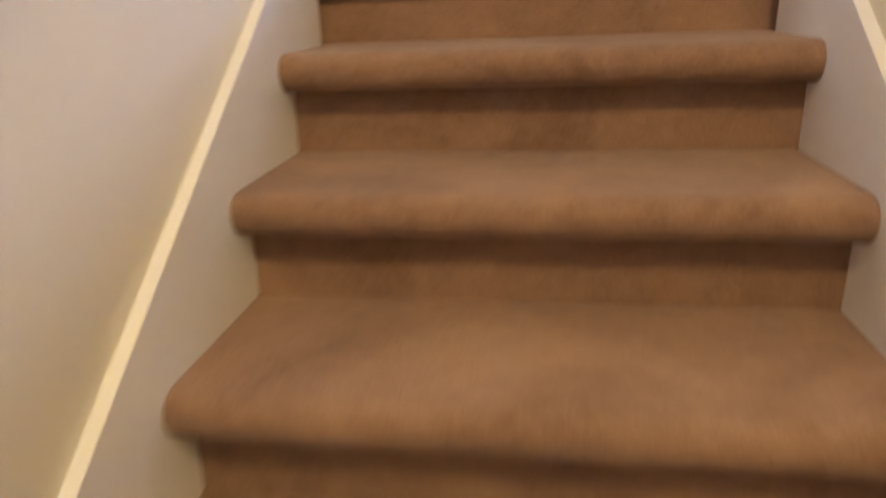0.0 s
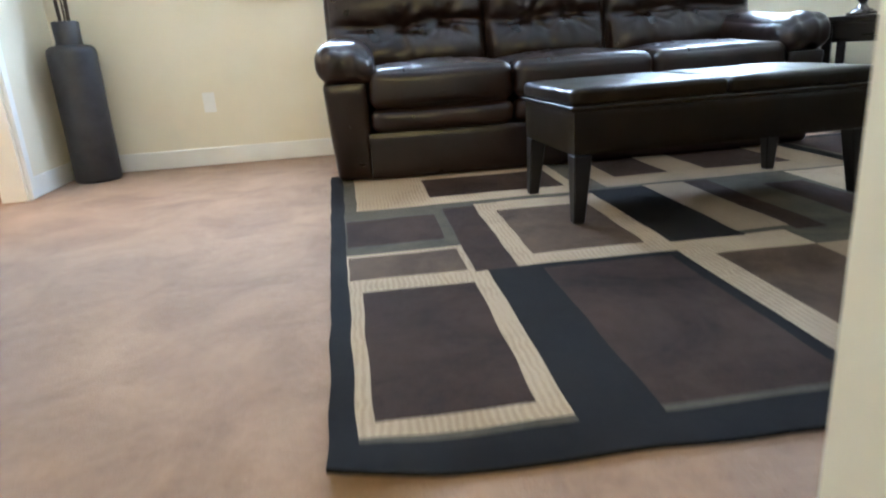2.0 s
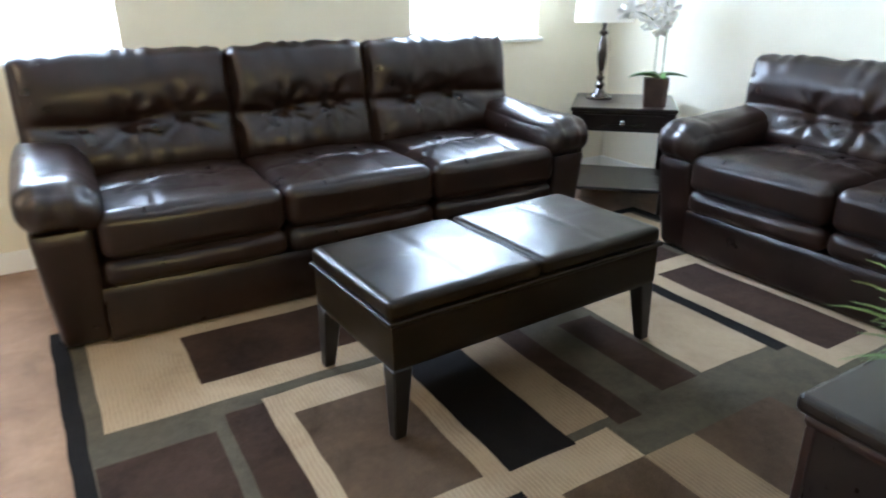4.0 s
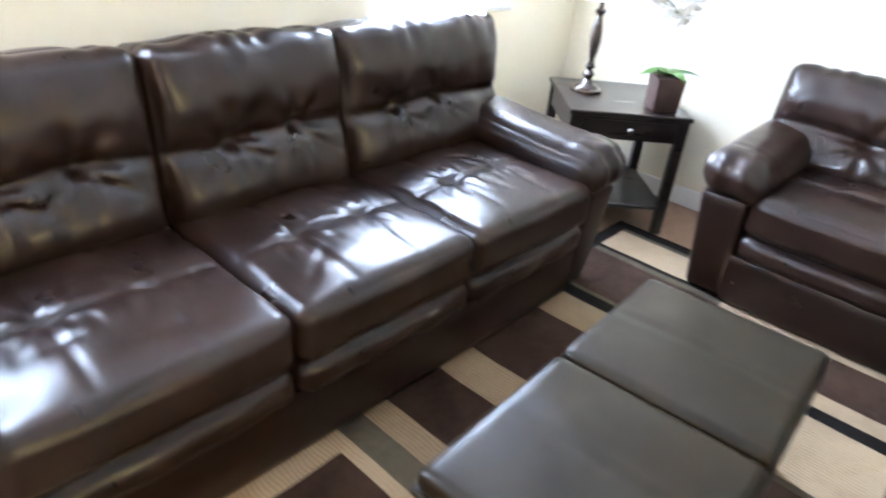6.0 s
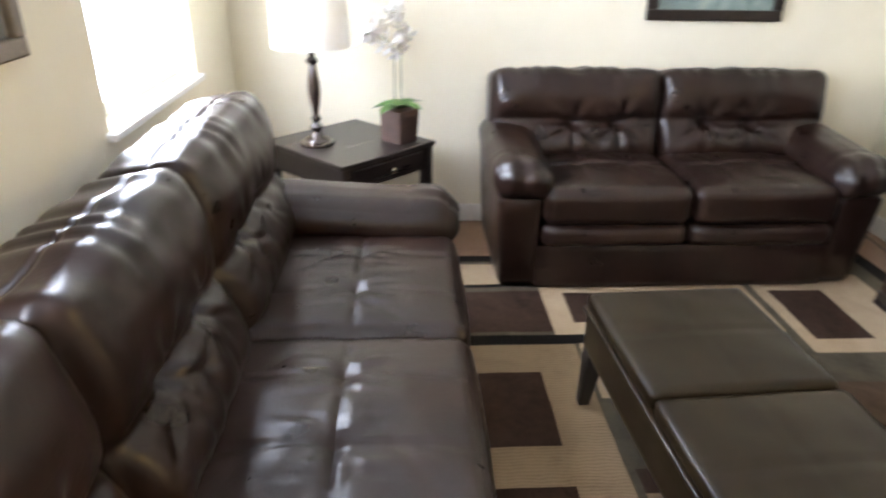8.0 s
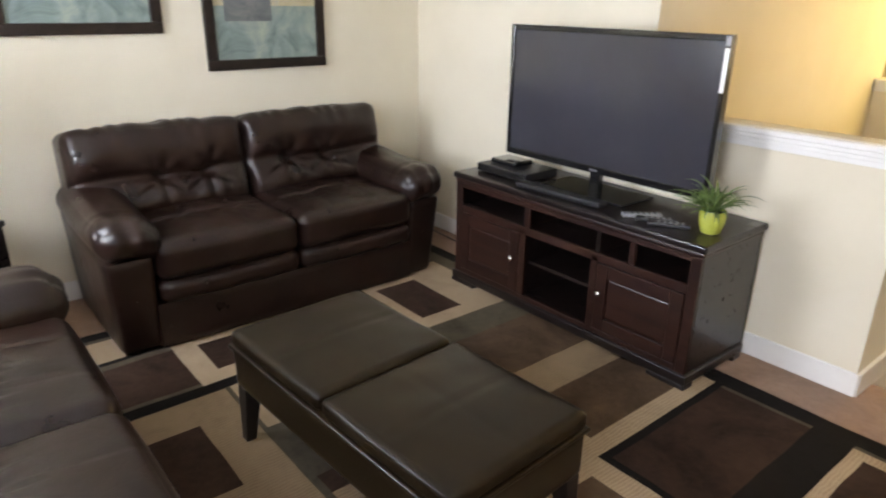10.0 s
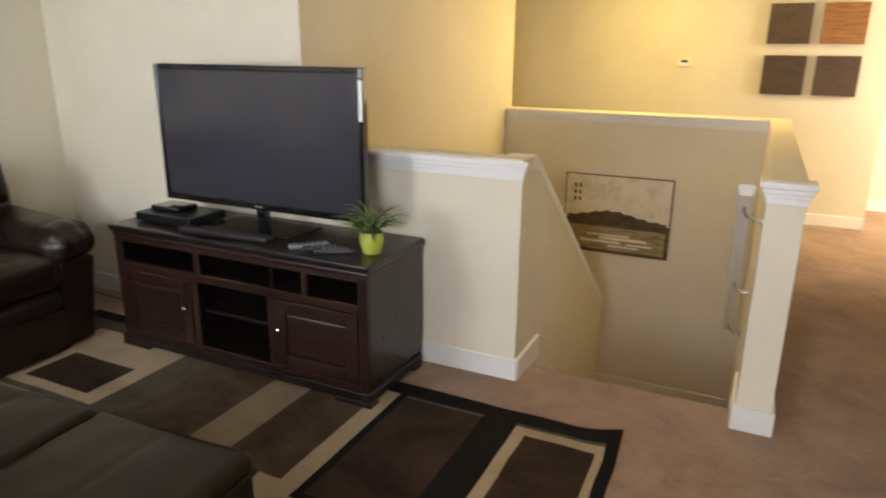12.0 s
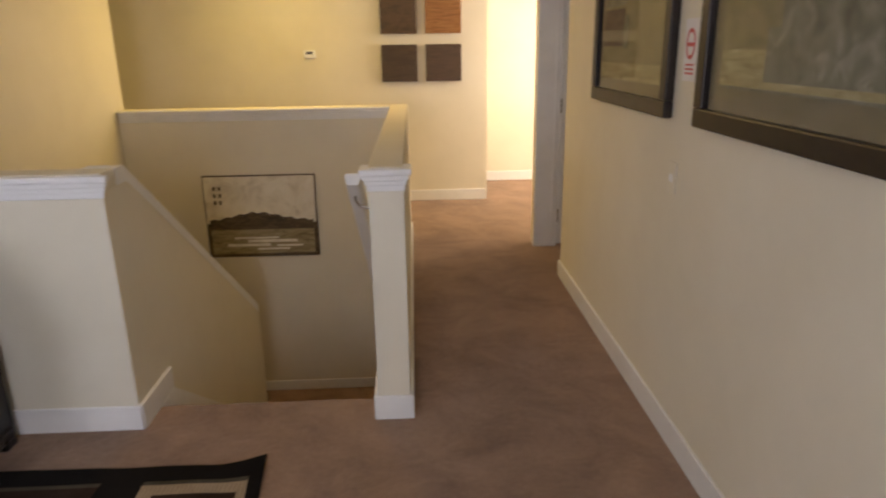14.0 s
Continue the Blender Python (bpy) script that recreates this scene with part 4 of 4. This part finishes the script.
# ---- end table, lamp, orchid ----
tb = holder("end_table", pose(3.04, 3.125, 0.0, 0, 0, -45), "espresso wooden end table with a drawer in the corner", "end table")
TS = 0.292
part("top", box(-TS, TS, -TS, TS, 0.59, 0.615, 0.005, 2), ESPRESSO, tb, "polished dark top")
ap = bmesh.new()
for a in ((-TS + 0.02, TS - 0.02, TS - 0.04, TS - 0.02), (-TS + 0.02, -TS + 0.04, -TS + 0.04, TS - 0.04), (TS - 0.04, TS - 0.02, -TS + 0.04, TS - 0.04), (-TS + 0.02, TS - 0.02, -TS + 0.02, -TS + 0.035)):
    box(*a, 0.48, 0.59, 0.002, 1, ap)
part("apron", ap, ESPRESSO, tb)
for sx in (-1, 1):
    for sy in (-1, 1):
        part("leg", box(sx * (TS - 0.032) - 0.023, sx * (TS - 0.032) + 0.023, sy * (TS - 0.032) - 0.023, sy * (TS - 0.032) + 0.023, 0, 0.59, 0.003, 1), ESPRESSO, tb)
drw = part("drawer", box(-TS + 0.07, TS - 0.07, -TS + 0.008, -TS + 0.02, 0.495, 0.575, 0.003, 1), ESPRESSO, tb)
part("knob", moved(lathe([(0.006, 0), (0.006, 0.012), (0.014, 0.016), (0.015, 0.024), (0.008, 0.029)], 16), pose(0, -TS + 0.008, 0.535, 90, 0, 0)), CHROME, drw, "nickel knob")
part("shelf", box(-TS + 0.02, TS - 0.02, -TS + 0.02, TS - 0.02, 0.13, 0.148, 0.003, 1), ESPRESSO, tb)

BRONZE = surface("dark_bronze", (0.022, 0.014, 0.011), (0.045, 0.028, 0.020), 0.22, scale=12, fine=120, metal=0.35, coat=0.5)
lamp = holder("table_lamp", pose(2.975, 3.27, 0.6155), "turned dark bronze table lamp with a white drum shade", "lamp")
part("base", lathe([(0.078, 0), (0.08, 0.008), (0.076, 0.016), (0.06, 0.02), (0.055, 0.03), (0.035, 0.036), (0.028, 0.048)], 32), BRONZE, lamp, smooth=True)
part("column", lathe([(0.028, 0.048), (0.018, 0.06), (0.026, 0.075), (0.03, 0.085), (0.02, 0.097), (0.014, 0.105), (0.024, 0.118), (0.024, 0.128), (0.014, 0.14), (0.016, 0.16), (0.024, 0.20), (0.029, 0.25), (0.026, 0.30),
                      (0.018, 0.345), (0.014, 0.365), (0.026, 0.378), (0.026, 0.39), (0.014, 0.40), (0.012, 0.45)], 28), BRONZE, lamp, smooth=True)
SHADE, _n, _l, _b = material("linen_shade")
_b.inputs["Base Color"].default_value = (0.86, 0.83, 0.76, 1)
_b.inputs["Roughness"].default_value = 0.9
_b.inputs["Subsurface Weight"].default_value = 0.0
_w = _n.new("ShaderNodeTexNoise")
_w.inputs["Scale"].default_value = 300
_bp = _n.new("ShaderNodeBump")
_bp.inputs["Strength"].default_value, _bp.inputs["Distance"].default_value = 0.3, 0.001
_l.new(_w.outputs[0], _bp.inputs["Height"])
_l.new(_bp.outputs[0], _b.inputs["Normal"])
_tr = _n.new("ShaderNodeBsdfTranslucent")
_tr.inputs[0].default_value = (0.86, 0.82, 0.72, 1)
_ms = _n.new("ShaderNodeMixShader")
_ms.inputs[0].default_value = 0.28
_out = _n["Material Output"]
_l.new(_b.outputs[0], _ms.inputs[1])
_l.new(_tr.outputs[0], _ms.inputs[2])
_l.new(_ms.outputs[0], _out.inputs[0])
sh = bmesh.new()
seg = 48
prof = [(0.172, 0.445), (0.163, 0.70), (0.160, 0.70), (0.169, 0.445)]
rings = [[sh.verts.new((r * math.cos(2 * math.pi * i / seg), r * math.sin(2 * math.pi * i / seg), z)) for i in range(seg)] for r, z in prof]
for a, b in zip(rings, rings[1:] + rings[:1]):
    for i in range(seg):
        sh.faces.new((a[i], a[(i + 1) % seg], b[(i + 1) % seg], b[i]))
bmesh.ops.recalc_face_normals(sh, faces=sh.faces[:])
part("shade", sh, SHADE, lamp, "white fabric drum shade", smooth=True)
part("harp", tube([(0, 0, 0.45), (0, 0, 0.69)], 0.004), CHROME, lamp)
spd = bmesh.new()
for k in range(3):
    merge(spd, tube([(0, 0, 0.68), (0.160 * math.cos(k * 2.094), 0.160 * math.sin(k * 2.094), 0.68)], 0.002, 6))
part("spider", spd, CHROME, lamp)

PETAL = surface("white_petal", (0.90, 0.88, 0.84), (0.95, 0.94, 0.91), 0.6, scale=40, fine=200)
STEM = surface("orchid_stem", (0.10, 0.14, 0.06), (0.16, 0.18, 0.09), 0.6, scale=30, fine=200)
OLEAF = surface("orchid_leaf", (0.04, 0.10, 0.02), (0.085, 0.17, 0.04), 0.35, scale=20, fine=120)
DPOT = surface("dark_pot", (0.035, 0.02, 0.016), (0.06, 0.036, 0.028), 0.4, scale=14, fine=120)
orc = holder("orchid", pose(3.03, 2.885, 0.6155), "white orchid in a dark square pot on the end table", "plant")
pb = pad(0.13, 0.13, 0.16, 0.008, 4, (0, 0, 0), lambda u, p: Vector((p.x * (1 + 0.06 * u.z), p.y * (1 + 0.06 * u.z), p.z)))
part("pot", moved(pb, pose(0, 0, 0.08, 0, 0, -43)), DPOT, orc, "dark brown square pot")
for i, (a, ln) in enumerate(((2.6, 0.14), (5.6, 0.15), (4.2, 0.11), (0.6, 0.12), (1.7, 0.11))):
    part("leaf", strap_leaf((0, 0, 0.158), a, ln * 1.15, 0.022, 0.036, 8, 1.25), OLEAF, orc, "broad green leaf", smooth=True)
rn = random.Random(9)


def blossom(m, s):
    bm = bmesh.new()
    for k in range(5):
        a = k * 2 * math.pi / 5 + 0.3
        w = 0.55 if k % 2 else 0.42
        c = bm.verts.new((0, 0, 0))
        ring = []
        for i in range(9):
            b = -1.0 + 2.0 * i / 8
            rr = s * (1 - 0.35 * abs(b) ** 2)
            ring.append(bm.verts.new((rr * math.cos(a + b * w), rr * math.sin(a + b * w), s * 0.25 * (1 - abs(b)) - s * 0.12)))
        for p, q in zip(ring, ring[1:]):
            bm.faces.new((c, p, q))
    merge(bm, lathe([(s * 0.05, 0), (s * 0.16, s * 0.1), (s * 0.1, s * 0.25)], 8))
    return moved(bm, m)


for stem, (tx, ty, top, lean) in enumerate(((0.0, 0.02, 0.40, 0.15), (0.03, -0.01, 0.46, 0.04))):
    pts = [(0.0 + tx * 0.3, ty * 0.3, 0.14)]
    for i in range(1, 13):
        s = i / 12
        pts.append((tx + lean * -0.75 * max(0, s - 0.55) * 2.2 * (1 if stem == 0 else -0.2), ty + lean * 0.9 * max(0, s - 0.55) * 2.2, 0.14 + top * math.sin(min(s, 1) * 1.45) / math.sin(1.45) - (0.12 * max(0, s - 0.7) if stem == 0 else 0)))
    sp = part("stem", tube(pts, 0.0035, 8), STEM, orc, "thin flower stem", smooth=True)
    for i in range(7):
        p = Vector(pts[6 + i if 6 + i < 13 else 12])
        yaw = rn.uniform(180, 280)
        part("blossom", blossom(pose(p.x + rn.uniform(-0.03, 0.03), p.y + rn.uniform(-0.03, 0.03), p.z + rn.uniform(-0.02, 0.02), rn.uniform(50, 100), 0, yaw - 90), rn.uniform(0.055, 0.072)), PETAL, sp, "white blossom")

# ---- floor vase ----
VASE = surface("charcoal_ceramic", (0.020, 0.020, 0.024), (0.036, 0.036, 0.042), 0.5, scale=10, fine=140, bump=0.2)
vz = holder("floor_vase", pose(-1.425, 3.53, 0.0), "tall charcoal cylinder floor vase beside the doorway", "vase")
part("body", lathe([(0.11, 0), (0.118, 0.006), (0.122, 0.02), (0.124, 0.69), (0.119, 0.715), (0.10, 0.73), (0.068, 0.736), (0.065, 0.75), (0.067, 0.85), (0.061, 0.856), (0.057, 0.84)], 40), VASE, vz, smooth=True)
TWIG = surface("dark_twig", (0.03, 0.02, 0.015), (0.06, 0.04, 0.03), 0.8, scale=40, fine=200)
for i in range(5):
    a = i * 1.3
    part("branch", tube([(0.02 * math.cos(a), 0.02 * math.sin(a), 0.70), (0.03 * math.cos(a), 0.03 * math.sin(a), 0.98), (0.07 * math.cos(a), 0.07 * math.sin(a), 1.35)], [0.006, 0.005, 0.003], 6), TWIG, vz)


# ---- pictures ----
def art(name, c_list, scale, stretch=(1, 1, 1), seed=0.0):
    """Abstract picture: bands of colour broken by noise."""
    m, nodes, links, bsdf = material(name)
    co = nodes.new("ShaderNodeTexCoord")
    mp = nodes.new("ShaderNodeMapping")
    mp.inputs["Scale"].default_value, mp.inputs["Location"].default_value = stretch, (seed, seed, seed)
    links.new(co.outputs["Object"], mp.inputs[0])
    n1 = add_node(nodes, "TexNoise", Scale=scale, Detail=6.0, Roughness=0.65, Distortion=0.8)
    links.new(mp.outputs[0], n1.inputs["Vector"])
    ramp = nodes.new("ShaderNodeValToRGB")
    while len(ramp.color_ramp.elements) < len(c_list):
        ramp.color_ramp.elements.new(0.5)
    for i, c in enumerate(c_list):
        ramp.color_ramp.elements[i].position = 0.3 + 0.4 * i / (len(c_list) - 1)
        ramp.color_ramp.elements[i].color = (*c, 1)
    links.new(n1.outputs[0], ramp.inputs[0])
    links.new(ramp.outputs[0], bsdf.inputs["Base Color"])
    bsdf.inputs["Roughness"].default_value = 0.7
    return m


FRAME = surface("dark_frame", (0.014, 0.010, 0.008), (0.028, 0.019, 0.014), 0.4, scale=20, fine=150, spec=0.3)


def picture(name, m, w, h, border, depth, mats, label, shapes=(), mat_w=0.0, glazed=False, rim=None):
    """A framed picture centred on the origin, facing -y. shapes: (x0, x1, z0, z1, material) patches in the art, in fractions."""
    root = holder(name, m, label, "picture")
    fr = bmesh.new()
    for x0, x1, z0, z1 in ((-w / 2, w / 2, h / 2 - border, h / 2), (-w / 2, w / 2, -h / 2, -h / 2 + border), (-w / 2, -w / 2 + border, -h / 2 + border, h / 2 - border), (w / 2 - border, w / 2, -h / 2 + border, h / 2 - border)):
        box(x0, x1, -depth, 0, z0, z1, 0.006, 2, fr)
    part("frame", fr, rim or FRAME, root)
    iw, ih = w / 2 - border, h / 2 - border
    if mat_w:
        part("mount", box(-iw, iw, -0.010, -0.004, -ih, ih), mats[1], root, "wide picture mount")
        iw, ih = iw - mat_w, ih - mat_w
    part("print", box(-iw, iw, -0.0135, -0.0105, -ih, ih), mats[0], root)
    for k, (x0, x1, z0, z1, mt) in enumerate(shapes):
        part("colour_block", box(-iw + 2 * iw * x0, -iw + 2 * iw * x1, -0.0145 - 0.0008 * k, -0.0135, -ih + 2 * ih * z0, -ih + 2 * ih * z1), mt, root)
    if glazed:
        part("glass", box(-w / 2 + border, w / 2 - border, -0.020, -0.0185, -h / 2 + border, h / 2 - border), GLASS, root).visible_shadow = False
    return root


RIM = surface("weathered_frame", (0.12, 0.095, 0.065), (0.22, 0.18, 0.13), 0.5, scale=15, fine=160)
SAGE = art("sage_print", [(0.10, 0.14, 0.13), (0.22, 0.28, 0.25), (0.35, 0.38, 0.30)], 5)
OCHRE = art("ochre_print", [(0.35, 0.28, 0.14), (0.5, 0.42, 0.26), (0.42, 0.40, 0.32)], 4, seed=3)
SLATE = art("slate_print", [(0.05, 0.06, 0.07), (0.12, 0.13, 0.13), (0.2, 0.2, 0.18)], 6, seed=5)
picture("wall_picture", pose(XE, 1.245, 1.52, 0, 0, -90), 0.72, 0.78, 0.055, 0.03, [SAGE], "dark framed sage and ochre abstract print", ((0, 1, 0.42, 1, OCHRE), (0.1, 0.55, 0.3, 0.85, SLATE)))
picture("wall_picture", pose(XE, 2.19, 1.72, 0, 0, -90), 0.74, 0.78, 0.055, 0.03, [SAGE], "dark framed abstract print above the loveseat", ((0, 1, 0.5, 1, OCHRE),))
picture("wall_picture", pose(1.17, YN, 1.575, 0, 0, 0), 0.78, 0.66, 0.045, 0.03, [SAGE, SLATE], "grey-brown framed print with a dark mount between the windows", (), 0.09, rim=RIM)

CREAMP = art("parchment_print", [(0.55, 0.48, 0.35), (0.74, 0.68, 0.54), (0.82, 0.77, 0.65)], 7, seed=1)
UMBER = art("umber_print", [(0.035, 0.022, 0.010), (0.09, 0.06, 0.028), (0.16, 0.11, 0.055)], 9, (1, 1, 3), seed=2)
OLIVEP = art("olive_print", [(0.16, 0.12, 0.05), (0.30, 0.24, 0.12), (0.42, 0.36, 0.22)], 8, (1, 1, 4), seed=7)
land = holder("stair_painting", pose(0.62, YS, 0.213, 0, 0, 180), "unframed brown and cream landscape painting over the landing", "painting")
part("canvas", box(-0.425, 0.425, -0.03, 0, -0.322, 0.322, 0.004, 1), UMBER, land, "dark edged canvas")
part("sky", box(-0.417, 0.417, -0.032, -0.030, -0.05, 0.315), CREAMP, land, "pale parchment sky")
hill = bmesh.new()
hp = [(-0.395, -0.10)] + [(-0.395 + 0.79 * i / 24, -0.03 + 0.065 * math.exp(-((i / 24 - 0.45) / 0.3) ** 2) + 0.008 * math.sin(i * 2.1)) for i in range(25)] + [(0.395, -0.10)]
va = [hill.verts.new((x, -0.0345, z)) for x, z in hp]
vb = [hill.verts.new((x, -0.030, z)) for x, z in hp]
hill.faces.new(va)
hill.faces.new(list(reversed(vb)))
for i in range(len(hp)):
    hill.faces.new((va[i], vb[i], vb[(i + 1) % len(hp)], va[(i + 1) % len(hp)]))
bmesh.ops.recalc_face_normals(hill, faces=hill.faces[:])
part("hill", hill, UMBER, land, "dark brown hill")
part("field", box(-0.395, 0.395, -0.0325, -0.0305, -0.295, -0.10), OLIVEP, land, "mottled olive field")
for x0, x1, z0, z1 in ((-0.22, 0.12, -0.175, -0.16), (-0.12, 0.26, -0.205, -0.182), (-0.28, 0.05, -0.235, -0.214), (0.10, 0.30, -0.240, -0.225), (-0.05, 0.2, -0.265, -0.250)):
    part("pale_patch", box(x0, x1, -0.0335, -0.0326, z0, z1), CREAMP, land, "pale worn patch")
for i in range(6):
    part("mark", box(-0.35 + 0.04 * (i % 2), -0.33 + 0.04 * (i % 2), -0.0335, -0.0322, 0.10 + 0.055 * (i // 2), 0.13 + 0.055 * (i // 2)), UMBER, land, "small brown mark")

CHOC = [art("umber_tile_%s" % k, c, 6, s, seed=i * 3.0) for i, (k, c, s) in enumerate((("a", [(0.05, 0.03, 0.018), (0.09, 0.055, 0.03), (0.11, 0.07, 0.04)], (1, 1, 3)), ("b", [(0.16, 0.06, 0.015), (0.30, 0.13, 0.04), (0.40, 0.20, 0.07)], (1, 1, 14)),
                                                                                     ("c", [(0.04, 0.025, 0.016), (0.065, 0.042, 0.026), (0.08, 0.05, 0.03)], (1, 1, 6)), ("d", [(0.05, 0.03, 0.02), (0.075, 0.045, 0.028), (0.09, 0.055, 0.035)], (1, 1, 8))))]
for i, (x, z) in enumerate(((-0.46, 1.73), (-0.868, 1.73), (-0.46, 1.305), (-0.868, 1.305))):
    t = tagged(part("canvas_panel", box(-0.165, 0.165, -0.04, 0, -0.165, 0.165, 0.004, 2), CHOC[i]), ("square chocolate brown canvas in a group of four", "square rust striped canvas in a group of four")[i == 1], "wall art", "four wall canvases")
    t.matrix_world = pose(x + 0.005, YF, z, 0, 0, 180)

MOUNT = surface("tan_mount", (0.15, 0.115, 0.065), (0.20, 0.155, 0.095), 0.7, scale=8, fine=160)
PALE = art("pale_print", [(0.10, 0.085, 0.055), (0.17, 0.15, 0.105), (0.27, 0.25, 0.195)], 14, (1, 1, 1), seed=11)
BROWNP = art("brown_print", [(0.055, 0.032, 0.022), (0.10, 0.06, 0.04), (0.14, 0.09, 0.06)], 10, (1, 1, 3), seed=4)
SANDP = art("sand_print", [(0.15, 0.115, 0.055), (0.21, 0.165, 0.085), (0.26, 0.21, 0.12)], 7, (1, 1, 2), seed=9)
HALL = ((-0.33, "large dark framed abstract picture with brown blocks in the hall", [SANDP, MOUNT], 0.05,
         ((0.02, 0.42, 0.62, 0.92, BROWNP), (0.02, 0.42, 0.53, 0.60, PALE), (0.02, 0.40, 0.24, 0.51, BROWNP), (0.40, 0.47, 0.22, 0.46, PALE), (0.0, 1.0, 0.0, 0.12, OLIVEP))),
        (0.915, "large dark framed mottled brown abstract picture near the room", [OLIVEP, MOUNT], 0.07,
         ((0.0, 0.34, 0.20, 1.0, SANDP), (0.34, 1.0, 0.05, 0.52, PALE), (0.36, 1.0, 0.52, 0.72, UMBER), (0.30, 0.42, 0.30, 0.55, SANDP), (0.0, 1.0, 0.0, 0.015, PALE))))
for yc, label, prints, mount, shapes in HALL:
    picture("hall_picture", pose(XW, yc, 1.585, 0, 0, 90), 1.0, 0.80, 0.06, 0.035, prints, label, shapes, mount, glazed=True)

RED = surface("red_ink", (0.55, 0.07, 0.06), (0.62, 0.10, 0.08), 0.6, scale=10, fine=100)
PAPER = surface("paper", (0.74, 0.70, 0.66), (0.80, 0.77, 0.73), 0.8, scale=10, fine=150)
sg = holder("paper_sign", pose(XW, 0.285, 1.42, 0, 0, 90), "small paper sign with a red ring, hung between pictures", "sign")
part("sheet", box(-0.055, 0.055, -0.003, 0, -0.10, 0.10), PAPER, sg)
rg = bmesh.new()
for i in range(28):
    a0, a1 = i * 2 * math.pi / 28, (i + 1) * 2 * math.pi / 28
    q = [rg.verts.new((r * 0.8 * math.cos(a), -0.0045, 0.02 + r * 1.1 * math.sin(a))) for r, a in ((0.034, a0), (0.046, a0), (0.046, a1), (0.034, a1))]
    rg.faces.new(q)
part("ring", rg, RED, sg, "red ring")
part("bar", box(-0.03, 0.03, -0.0048, -0.0038, 0.012, 0.024), RED, sg, "red bar")
for i in range(3):
    part("text_line", box(-0.035, 0.035, -0.0042, -0.0032, -0.05 - i * 0.014, -0.044 - i * 0.014), RED, sg)

# cable between the outlet and the television stand
cb = tagged(part("power_cable", tube([(3.485, 0.46, 0.30), (3.44, 0.45, 0.26), (3.36, 0.40, 0.16), (3.20, 0.32, 0.05), (2.95, 0.27, 0.008), (2.62, 0.24, 0.008), (2.44, 0.222, 0.02)], 0.004, 8), BLACK, smooth=True), "black power cable running to the television stand", "cable")
